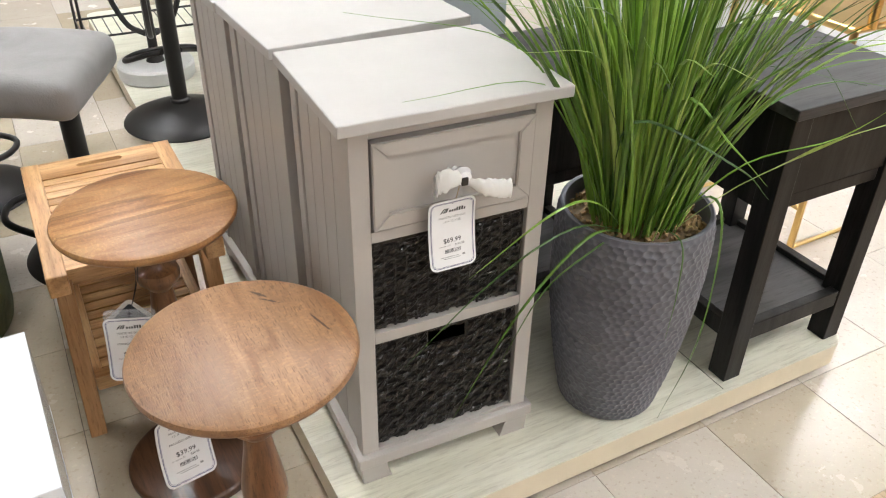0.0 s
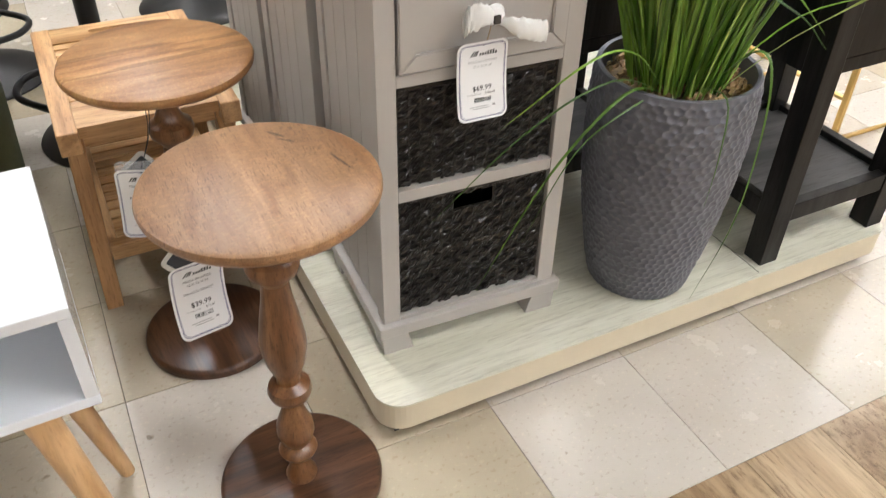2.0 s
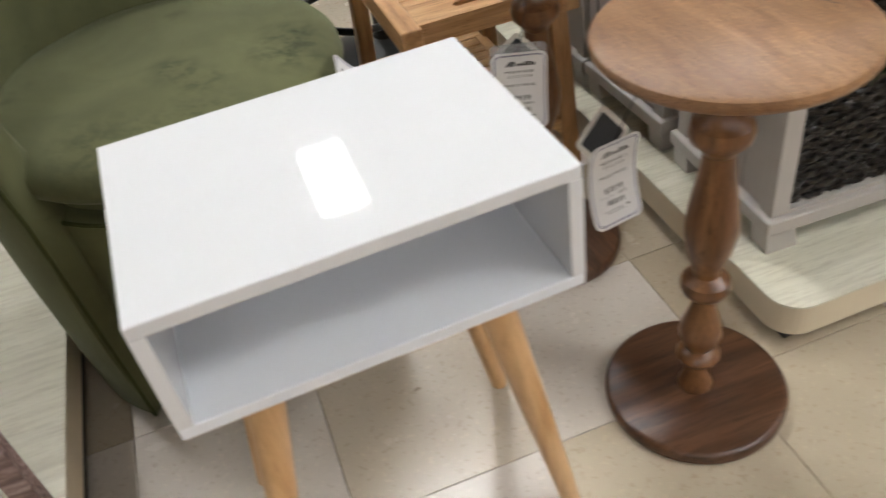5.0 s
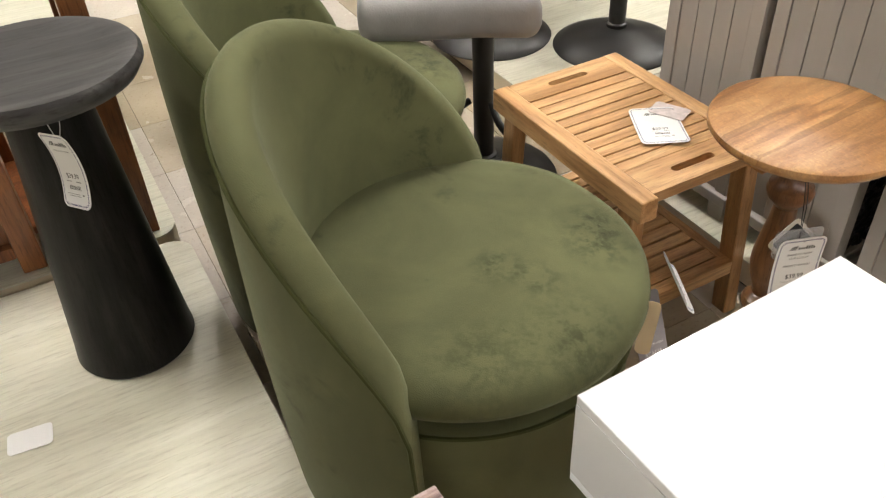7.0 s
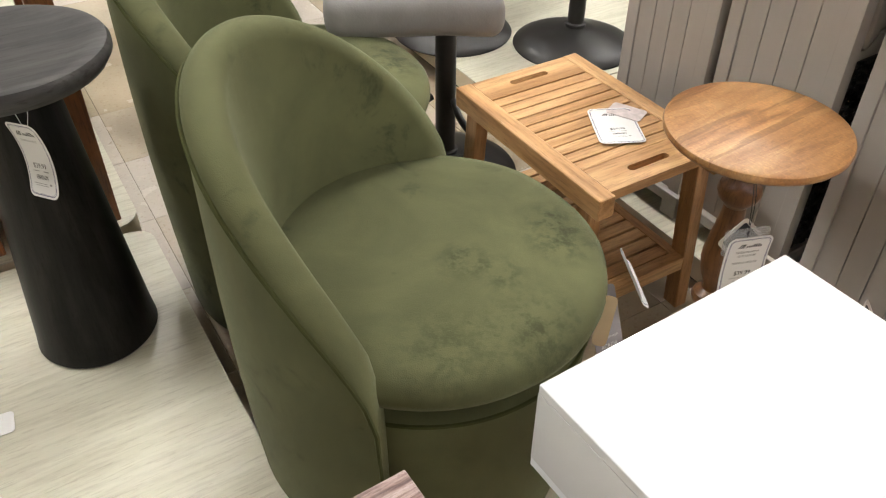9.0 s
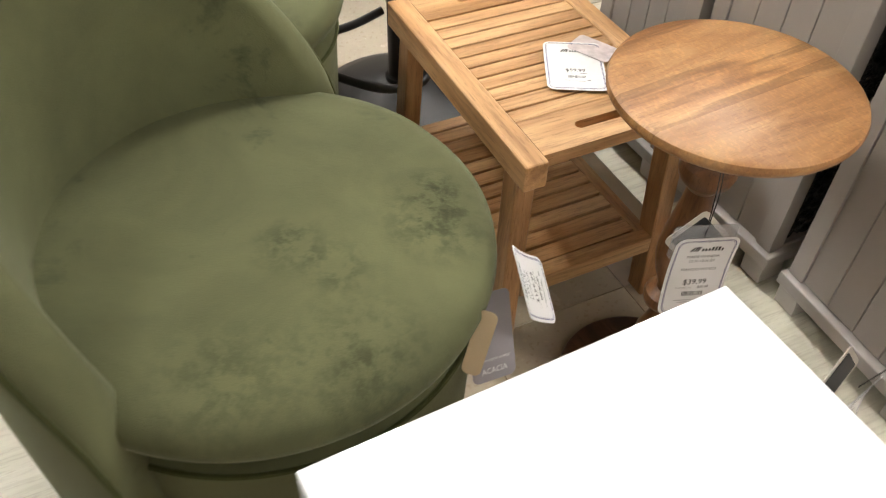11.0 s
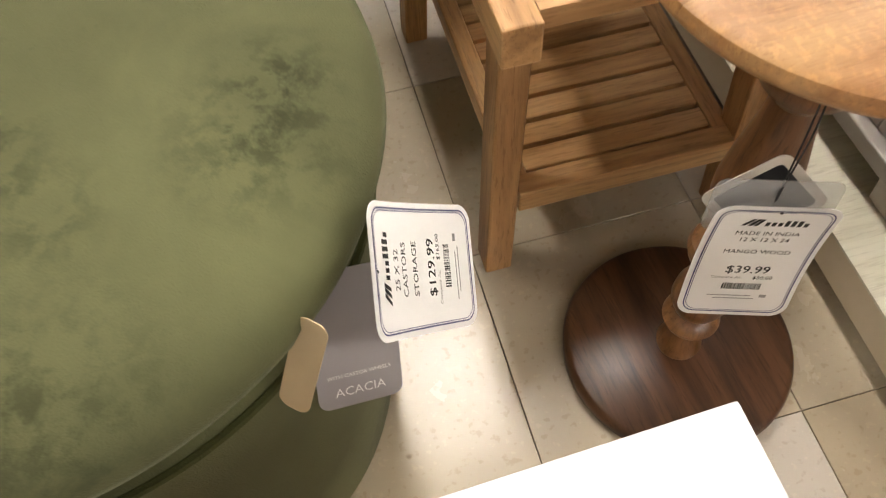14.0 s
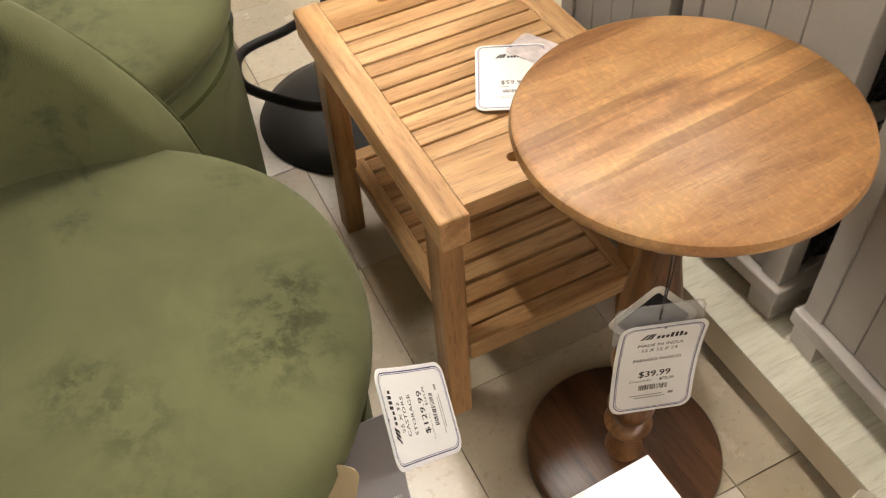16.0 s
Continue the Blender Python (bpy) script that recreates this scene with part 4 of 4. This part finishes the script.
# ---- black end table ----
def black_table(x0, x1, y0, y1, z, top, label):
    t = thing("end_table", label, "end table", ((x0 + x1) / 2, (y0 + y1) / 2, z))
    w, d, H = (x1 - x0) / 2, (y1 - y0) / 2, top - z
    part("tabletop", box(-w, w, -d, d, H - 0.022, H, 0.002), BLACKTOP, t, "brushed black top")
    for sx in (-1, 1):
        for sy in (-1, 1):
            part("leg", box(sx * (w - 0.034) - 0.024, sx * (w - 0.034) + 0.024, sy * (d - 0.034) - 0.024, sy * (d - 0.034) + 0.024, 0, H - 0.022, 0.002), BLACKWOOD, t)
    for sy in (-1, 1):
        part("apron", box(-w + 0.058, w - 0.058, sy * (d - 0.025) - 0.01, sy * (d - 0.025) + 0.01, H - 0.19, H - 0.022), BLACKWOOD, t)
        part("stretcher", box(-w + 0.058, w - 0.058, sy * (d - 0.034) - 0.013, sy * (d - 0.034) + 0.013, H - 0.225, H - 0.195, 0.002), BLACKWOOD, t)
        part("shelf_edge", box(-w + 0.058, w - 0.058, sy * (d - 0.025) - 0.012, sy * (d - 0.025) + 0.012, 0.10, 0.142, 0.002), BLACKWOOD, t)
    for sx in (-1, 1):
        part("side_panel", box(sx * (w - 0.02) - 0.008, sx * (w - 0.02) + 0.008, -d + 0.058, d - 0.058, H - 0.225, H - 0.022), BLACKWOOD, t)
        part("shelf_edge", box(sx * (w - 0.025) - 0.012, sx * (w - 0.025) + 0.012, -d + 0.058, d - 0.058, 0.10, 0.142, 0.002), BLACKWOOD, t)
    part("shelf", box(-w + 0.037, w - 0.037, -d + 0.037, d - 0.037, 0.105, 0.128), BLACKTOP, t)


black_table(0.645, 1.03, 0.315, 0.72, PZ, 0.745, "black stained wooden end table with lower shelf")
black_table(0.27, 0.62, 0.66, 1.0, PZ, 0.70, "black stained wooden table standing behind the planter")


# ---- velvet barrel chairs ----
def barrel_chair(x, y, facing, label):
    t = thing("barrel_chair", label, "chair", (x, y, 0), facing, group="green velvet chairs")
    # local +x is the front
    body = [(0, 0.015), (0.225, 0.015), (0.238, 0.022), (0.243, 0.05), (0.252, 0.22), (0.259, 0.405), (0.259, 0.418), (0.252, 0.424), (0.236, 0.425), (0.234, 0.451), (0, 0.451)]
    part("body", lathe(body, 96), VELVET, t, "upholstered drum base", True)
    part("seam", tube([(0.2605 * math.cos(a), 0.2605 * math.sin(a), 0.417) for a in (2 * math.pi * i / 96 for i in range(96))], 0.0035, 6, True), PIPING, t, "piped seam", True)
    seat = [(0, 0.45), (0.245, 0.45), (0.262, 0.455), (0.273, 0.466), (0.277, 0.48), (0.274, 0.495), (0.262, 0.508), (0.24, 0.516), (0.19, 0.522), (0.1, 0.526), (0, 0.527)]
    cushion = lathe(seat, 120)
    for v in cushion.verts:
        v.co.z += 0.004 * noise.noise(v.co * 9) * (1 if v.co.z > 0.5 else 0.3)
    part("seat", cushion, VELVET, t, "round padded velvet seat", True)
    bm = bmesh.new()
    N, half = 72, radians(88)
    rings, crest = [], []
    for i in range(N + 1):
        th = -half + 2 * half * i / N
        u = abs(th) / half
        h = 0.475 + 0.362 * max(0.0, math.cos(u * math.pi / 2)) ** 0.62
        end = min(1.0, (1 - u) / 0.05)
        ro_b, ro_t = 0.286, 0.307
        thick = 0.022 + 0.036 * math.sqrt(max(0, min(1, end)))
        a = math.pi + th
        prof = []
        for k in range(9):
            s = k / 8
            z = 0.03 + (h - 0.028 - 0.03) * s
            bulge = 0.010 * math.sin(s * math.pi)
            prof.append((ro_b + (ro_t - ro_b) * s + bulge, z))
        for k in range(1, 8):
            b = math.pi * k / 8
            prof.append((ro_t - thick / 2 + thick / 2 * math.cos(b), h - 0.028 + 0.028 * math.sin(b)))
        for k in range(7):
            s = k / 6
            z = (h - 0.028) + (0.40 - (h - 0.028)) * s
            prof.append((ro_t - thick - 0.008 * math.sin(s * 3.14) - 0.02 * s, z))
        prof.append((0.255, 0.03))
        rings.append([bm.verts.new((r * math.cos(a), r * math.sin(a), z)) for r, z in prof])
        crest.append((ro_t * 1.003 * math.cos(a), ro_t * 1.003 * math.sin(a), h - 0.024))
    for a, b in zip(rings, rings[1:]):
        for k in range(len(a)):
            j = (k + 1) % len(a)
            bm.faces.new((a[k], a[j], b[j], b[k]))
    bm.faces.new(rings[0])
    bm.faces.new(rings[-1][::-1])
    part("backrest", bm, VELVET, t, "curved wrap-around velvet backrest", True)
    low = lambda p: (p[0] * 0.93, p[1] * 0.93, 0.03)
    line = [low(crest[0])] + crest + [low(crest[-1])]
    part("piping", tube(line, 0.0036, 6), PIPING, t, "piped outer edge", True)
    for k in range(4):
        a = radians(45 + 90 * k)
        w = lathe([(0, -0.008), (0.012, -0.008), (0.0145, 0), (0.012, 0.008), (0, 0.008)], 16)
        bmesh.ops.transform(w, matrix=Matrix.Translation((0.19 * math.cos(a), 0.19 * math.sin(a), 0.0145)) @ pose(0, 0, 0, 90, 0, 30 * k), verts=w.verts)
        part("castor", w, BLACKMETAL, t, "small black castor wheel", True)
    return t


barrel_chair(-0.98, 0.828, -40, "olive green velvet barrel chair with round storage seat")
barrel_chair(-0.94, 1.43, -30, "olive green velvet barrel chair standing behind another one")


# ---- black pedestal table ----
def black_pedestal(x, y, z):
    t = thing("pedestal_table", "black stained wooden pedestal table with conical base", "side table", (x, y, z))
    part("tabletop", lathe([(0, 0.552), (0.125, 0.552), (0.155, 0.562), (0.166, 0.578), (0.166, 0.588), (0.161, 0.596), (0.148, 0.597), (0.11, 0.592), (0, 0.590)], 96), BLACKTOP, t, "dished round black top", True)
    part("base", lathe([(0, 0), (0.108, 0), (0.112, 0.006), (0.108, 0.04), (0.098, 0.15), (0.085, 0.3), (0.074, 0.43), (0.066, 0.54), (0.066, 0.556), (0, 0.556)], 72), BLACKWOOD, t, "black conical base", True)


black_pedestal(-1.44, 1.325, QZ)


# ---- red-brown wooden cabinet on legs, on the far platform ----
def red_cabinet():
    t = thing("wooden_console", "red-brown wooden console cabinet behind the pedestal table", "console table", (-1.60, 1.86, QZ))
    part("top", box(-0.36, 0.31, -0.22, 0.22, 0.60, 0.625, 0.004), REDWOOD, t)
    for x in (-0.30, 0.015, 0.262):
        for y in (-0.18, 0.18):
            part("leg", box(x - 0.025, x + 0.025, y - 0.025, y + 0.025, 0, 0.60, 0.003), REDWOOD, t)
    part("front_panel", box(-0.275, -0.01, -0.18, -0.165, 0.07, 0.30, 0.003), REDWOOD, t)
    part("drawer", box(-0.275, -0.01, -0.19, -0.17, 0.33, 0.57, 0.003), REDWOOD, t)
    part("shelf", box(-0.275, 0.237, -0.16, 0.16, 0.06, 0.08, 0.003), REDWOOD, t)
    part("stretcher", box(-0.275, -0.01, -0.2, -0.165, 0.04, 0.07, 0.003), REDWOOD, t)


red_cabinet()


# ---- limed wooden block table near the aisle ----
def limed_table():
    t = thing("block_table", "ridged limed pinkish wooden block table", "side table", (-1.39, 0.285, QZ), 2)
    part("top", box(-0.17, 0.17, -0.155, 0.155, 0.42, 0.45, 0.002), PINKWOOD, t)
    for x in (-0.13, 0.10):
        for y in (-0.11, 0.11):
            part("leg", box(x - 0.015, x + 0.015, y - 0.015, y + 0.015, 0.0, 0.42, 0.002), PINKWOOD, t)


limed_table()


# ---- bar stools ----
def bar_stool(x, y, z, seat_z, label, seat=True, rz=0, base_r=0.2, foot_rz=0):
    t = thing("bar_stool", label, "bar stool", (x, y, z), rz, group="bar stools")
    part("base", lathe([(0, 0), (base_r - 0.002, 0), (base_r, 0.004), (base_r - 0.003, 0.009), (base_r * 0.8, 0.026), (base_r * 0.55, 0.044), (base_r * 0.35, 0.056), (0.034, 0.068), (0, 0.068)], 72), BLACKMETAL, t, "trumpet-shaped round base", True)
    part("column", lathe([(0, 0.04), (0.027, 0.04), (0.027, seat_z + 0.02), (0, seat_z + 0.02)], 32), BLACKMETAL, t, "", True)
    part("collar", lathe([(0.027, 0.06), (0.034, 0.06), (0.034, 0.078), (0.027, 0.082)], 32), BLACKMETAL, t, "", True)
    zf = min(0.19, seat_z * 0.42)
    foot = [(0.02, -0.03, zf + 0.05), (0.07, -0.07, zf + 0.03), (0.13, -0.14, zf), (0.2, -0.09, zf - 0.005), (0.215, 0.0, zf - 0.005), (0.2, 0.09, zf - 0.005), (0.13, 0.14, zf), (0.07, 0.07, zf + 0.03), (0.02, 0.03, zf + 0.05)]
    spin = Matrix.Rotation(radians(foot_rz), 4, "Z")
    part("footrest", tube([spin @ p for p in smooth_path(foot, 5)], 0.0095, 10), BLACKMETAL, t, "bent tube footrest", True)
    if seat:
        bm = box(-0.29, 0.11, -0.235, 0.165, seat_z + 0.0, seat_z + 0.105)
        bmesh.ops.bevel(bm, geom=bm.edges[:], offset=0.045, segments=6, affect="EDGES", profile=0.55)
        bmesh.ops.subdivide_edges(bm, edges=[e for e in bm.edges if e.calc_length() > 0.2], cuts=6, use_grid_fill=True)
        for v in bm.verts:
            v.co.z -= 0.025 * (v.co.x / 0.215) if v.co.x > 0 else 0
            v.co.z += 0.004 * noise.noise(v.co * 12)
        part("seat", bm, SHADED_GREYFABRIC, t, "padded grey woven seat", True)
    return t


bar_stool(-0.456, 1.632, 0, 0.505, "grey upholstered bar stool with black column and round base", rz=-25, foot_rz=242)
bar_stool(-0.78, 2.15, 0, 0.50, "grey upholstered bar stool with black round base, further back", rz=-70)
bar_stool(-0.07, 2.22, PZ, 0.8, "black columned bar stool standing on the platform", rz=90)
bar_stool(0.22, 1.93, PZ, 0.8, "black columned bar stool standing beside the grey cabinets", rz=90)
bar_stool(0.46, 2.45, PZ, 0.8, "black columned bar stool at the back of the platform", rz=90)
bar_stool(-0.86, 2.75, 0, 0.52, "grey upholstered bar stool at the back", rz=-60)


# ---- stool with white stone base, wire rack ----
def stone_stool():
    t = thing("bentwood_stool", "black bent-tube stool on a white stone base", "stool", (-0.06, 2.68, PZ))
    part("base", lathe([(0, 0), (0.14, 0), (0.145, 0.006), (0.145, 0.05), (0.138, 0.058), (0, 0.058)], 48), STONE, t, "white stone disc base", True)
    part("stem", lathe([(0, 0.058), (0.035, 0.058), (0.018, 0.11), (0.016, 0.6), (0, 0.6)], 24), BLACKMETAL, t, "", True)
    part("ring", tube([(0.17 * math.cos(a), 0.17 * math.sin(a), 0.45) for a in (2 * math.pi * i / 40 for i in range(40))], 0.012, 8, True), BLACKMETAL, t, "", True)
    for k in range(3):
        a = radians(120 * k + 20)
        part("hoop", tube(smooth_path([(0.02 * math.cos(a), 0.02 * math.sin(a), 0.16), (0.1 * math.cos(a), 0.1 * math.sin(a), 0.2), (0.16 * math.cos(a), 0.16 * math.sin(a), 0.35), (0.17 * math.cos(a), 0.17 * math.sin(a), 0.62)], 6), 0.011, 8), BLACKMETAL, t, "", True)
    part("seat", lathe([(0, 0.6), (0.19, 0.6), (0.2, 0.62), (0.19, 0.645), (0, 0.65)], 40), BLACKMETAL, t, "", True)


stone_stool()


def wire_rack():
    t = thing("wire_rack", "low black wire shelf rack on the platform", "rack", (0.02, 3.05, PZ))
    bm = tube([(-0.3, -0.13, 0.1), (0.3, -0.13, 0.1), (0.3, 0.13, 0.1), (-0.3, 0.13, 0.1)], 0.005, 6, True)
    for i in range(14):
        x = -0.28 + 0.56 * i / 13
        tube([(x, -0.13, 0.1), (x, 0.13, 0.1)], 0.0025, 5, bm=bm)
    part("shelf", bm, BLACKMETAL, t)
    for x in (-0.3, 0.3):
        for y in (-0.13, 0.13):
            part("leg", tube([(x, y, 0), (x, y, 0.5)], 0.006, 6), BLACKMETAL, t)


wire_rack()


# ---- gold framed table and white counter beyond the black table ----
def gold_table():
    t = thing("accent_table", "gold metal framed accent table on the floor", "accent table", (1.52, 0.93, 0))
    for s in (-1, 1):
        part("frame_loop", tube([(-0.18, s * 0.2, 0.012), (0.18, s * 0.2, 0.012), (0.18, s * 0.2, 0.66), (-0.18, s * 0.2, 0.66)], 0.011, 10, True), GOLD, t, "", True)
        part("bar", tube([(s * 0.18, -0.2, 0.66), (s * 0.18, 0.2, 0.66)], 0.011, 10), GOLD, t, "", True)
        part("bar", tube([(s * 0.18, -0.2, 0.14), (s * 0.18, 0.2, 0.14)], 0.008, 10), GOLD, t, "", True)
        part("handle", tube(smooth_path([(-0.12, s * 0.2, 0.66), (-0.12, s * 0.2, 0.76), (-0.08, s * 0.2, 0.8), (0.08, s * 0.2, 0.8), (0.12, s * 0.2, 0.76), (0.12, s * 0.2, 0.66)], 6), 0.013, 10), GOLD, t, "", True)
    part("top", box(-0.17, 0.17, -0.19, 0.19, 0.655, 0.668, 0.002), GOLD, t)


gold_table()


def counter():
    t = thing("display_counter", "white display counter with beige kick base", "counter", (2.25, 1.75, 0))
    part("body", box(-0.75, 0.75, -0.4, 0.4, 0.10, 0.85, 0.004), WHITE_IN, t)
    part("kick_base", box(-0.76, 0.76, -0.41, 0.41, 0, 0.10, 0.003), LAMINATE_EDGE, t)


counter()


def blue_cabinet():
    t = thing("cabinet", "pale blue-grey painted cabinet behind the grey cabinets", "cabinet", (0.46, 1.45, PZ))
    part("body", box(-0.17, 0.17, -0.2, 0.15, 0.05, 0.82, 0.003), BLUEGREY, t)
    part("top", box(-0.19, 0.19, -0.22, 0.17, 0.82, 0.84, 0.003), BLUEGREY, t)
    for x in (-0.15, 0.15):
        for y in (-0.17, 0.12):
            part("foot", box(x - 0.02, x + 0.02, y - 0.02, y + 0.02, 0, 0.05), BLUEGREY, t)


blue_cabinet()


# ---- tags ----
MANGO_LINES = (("MADE IN INDIA", 0.030, 0.0062), ("12 X 12 X 24", 0.0225, 0.0062), ("MANGO WOOD", 0.0085, 0.0062))
price_tag(tag_pose((0.0, 0.402, 0.627), (-0.04, -1, 0.09), (0, 0.1, 1), 0), (("MADE IN VIETNAM", 0.030, 0.0055), ("15 X 12 X 28", 0.0225, 0.0055)), "$69.99", "white printed price tag hanging from the cabinet knob", compare="$100.00", string=[[(0.006, 0.404, 0.683), (0.01, 0.40, 0.71), (0.014, 0.40, 0.738)]], extra=TWINE)
price_tag(tag_pose((-0.487, 0.624, 0.410), (-0.28, -0.93, 0.12), (0.03, 0.1, 1), -3), MANGO_LINES, "$39.99", "white printed price tag hanging from the side table", compare="$50.00", string=[[(-0.482, 0.635, 0.462), (-0.455, 0.66, 0.52), (-0.45, 0.69, 0.588)], [(-0.482, 0.635, 0.462), (-0.45, 0.67, 0.52), (-0.443, 0.695, 0.588)]])
price_tag(tag_pose((-0.460, 0.394, 0.383), (0.22, -0.95, 0.15), (0.05, 0.14, 1), 1), MANGO_LINES, "$39.99", "white printed price tag hanging behind the turned stem", bend=0.012, compare="$50.00", string=[[(-0.452, 0.402, 0.437), (-0.437, 0.385, 0.5), (-0.412, 0.35, 0.598)]])
price_tag(tag_pose((-0.717, 0.650, 0.466), (0.80, -0.40, 0.447), (-0.58, -0.323, 0.748), 0), (("25 X 32", 0.030, 0.0078), ("CASTORS", 0.0205, 0.0078), ("STORAGE", 0.0075, 0.0078)), "$129.99", "white printed price tag hanging off the velvet chair", bend=0.005, w=0.082, h=0.12, compare="$165.00")
price_tag(tag_pose((-0.400, 1.054, 0.4295), (0, 0, 1), (0.45, 0.89, 0), 0), (), "$59.99", "white printed price tag lying on the slatted bench", bend=0.002, w=0.095, h=0.135)
price_tag(tag_pose((-1.438, 1.205, 0.616), (-0.93, -0.5, 0.1), (-0.05, 0.17, 1), 0), (("MADE IN INDIA", 0.030, 0.0055),), "$39.99", "white printed price tag hanging from the black pedestal table", w=0.07, bend=0.012, string=[[(-1.44, 1.225, 0.65), (-1.445, 1.225, 0.68), (-1.45, 1.23, 0.71)], [(-1.44, 1.225, 0.65), (-1.43, 1.225, 0.68), (-1.425, 1.23, 0.71)]], extra=PLASTIC)


def hang_tag(name, m, w, h, mat, label, marks=""):
    t = thing(name, label, "hang tag")
    t.matrix_basis = m
    part("card", rounded_plate(w, h, 0.008, 0.001), mat, t)
    if marks:
        lettering(marks, 0.0098, PAPER, t, Matrix.Translation((0, -h / 2 + 0.012, 0.0013)))
        lettering("WITH CASTOR WHEELS", 0.0042, PAPER, t, Matrix.Translation((0, -h / 2 + 0.025, 0.0013)))
    return t


hang_tag("hang_tag", tag_pose((-0.768, 0.642, 0.412), (0.15, -0.8, 0.5), (-0.1, 0.4, 1), -14), 0.06, 0.105, GREYCARD, "grey printed card tag hanging off the velvet chair", "ACACIA")
hang_tag("hang_tag", tag_pose((-0.801, 0.612, 0.452), (-0.55, -0.7, 0.4), (0.45, 0.3, 1), 0), 0.022, 0.08, KRAFT, "tan card tag hanging off the velvet chair")
hang_tag("hang_tag", tag_pose((-0.345, 1.085, 0.431), (0, 0, 1), (-0.5, 1, 0), 0), 0.05, 0.075, paint("leaflet", (0.62, 0.55, 0.55), 0.4, 0.2, 60), "small printed leaflet lying on the slatted bench")
for m in (tag_pose((-0.459, 0.424, 0.432), (0.2, -0.95, 0.15), (0.05, 0.14, 1), 41), tag_pose((-0.478, 0.648, 0.446), (-0.28, -0.93, 0.12), (0.03, 0.1, 1), 42)):
    diamond = hang_tag("diamond_tag", m, 0.064, 0.064, IVORY, "black diamond-shaped hang tag with an ivory border")
    part("printed_panel", rounded_plate(0.05, 0.05, 0.003, 0.0006, z=0.0012), INK, diamond, "black printed panel")
sleeve = hang_tag("plastic_sleeve", tag_pose((-0.480, 0.638, 0.452), (-0.28, -0.93, 0.12), (0.03, 0.1, 1), -3), 0.084, 0.05, FILM, "clear plastic sleeve behind the price tag")
sleeve["category"] = "sleeve"
hang_tag("floor_sticker", tag_pose((-1.66, 1.17, QZ + 0.0015), (0, 0, 1), (-0.1, -1, 0), 0), 0.075, 0.05, PAPER, "torn white sticker on the platform deck")["category"] = "sticker"


# ---- floor pieces ----
def floor_pieces():
    T = 0.305
    g = 0.0006
    bm = box(g, T - g, g, T - g, -0.004, 0, 0.0)
    bmesh.ops.bevel(bm, geom=[e for e in bm.edges if all(v.co.z > -0.001 for v in e.verts)], offset=0.0006, segments=1, affect="EDGES")
    tile = bpy.data.meshes.new("tile")
    bm.to_mesh(tile)
    bm.free()
    tile.materials.append(VINYL)
    near = set()
    for i in range(-7, 10):
        for j in range(0, 10):
            near.add((i, j))
            ob = new("tile", tile)
            ob.parent = floor
            ob.location = (i * T, j * T, 0)
    vs, fs = [], []
    for i in range(-22, 22):
        for j in range(0, 26):
            if (i, j) not in near:
                k = len(vs)
                x, y = i * T, j * T
                vs += [(x + g, y + g, 0), (x + T - g, y + g, 0), (x + T - g, y + T - g, 0), (x + g, y + T - g, 0)]
                fs.append((k, k + 1, k + 2, k + 3))
    me = bpy.data.meshes.new("far_tiles")
    me.from_pydata(vs, [], fs)
    me.materials.append(VINYL)
    far = new("far_tiles", me)
    far.parent = floor
    far["kind"] = "stuff"
    W, L = 0.178, 1.2
    bm = box(g, W - g, g, L - g, -0.004, 0)
    plank = bpy.data.meshes.new("plank")
    bm.to_mesh(plank)
    bm.free()
    plank.materials.append(PLANK)
    rng = random.Random(8)
    for i in range(-16, 20):
        off = rng.choice((0.25, 0.55, 0.85, 1.2))
        y = -off
        ob = new("plank", plank)
        ob.parent = floor
        ob.location, ob.scale = (i * W - 0.01, y + 0.0, 0), (1, off / L, 1)
        for k in range(3):
            ob = new("plank", plank)
            ob.parent = floor
            ob.location = (i * W - 0.01, y - (k + 1) * L, 0)
    vs, fs = [], []
    for i in range(-39, 39):
        y1 = 0.0 if i < -16 or i >= 20 else -3.7
        while y1 > -6:
            y0 = max(-6.0, y1 - L)
            k = len(vs)
            x = i * W - 0.01
            z = -0.0015 if y1 == -3.7 or y1 < -3.7 else 0.0
            vs += [(x + g, y0 + g, z), (x + W - g, y0 + g, z), (x + W - g, y1 - g, z), (x + g, y1 - g, z)]
            fs.append((k, k + 1, k + 2, k + 3))
            y1 = y0
    me = bpy.data.meshes.new("far_planks")
    me.from_pydata(vs, [], fs)
    me.materials.append(PLANK)
    far = new("far_planks", me)
    far.parent = floor
    far["kind"] = "stuff"


floor_pieces()
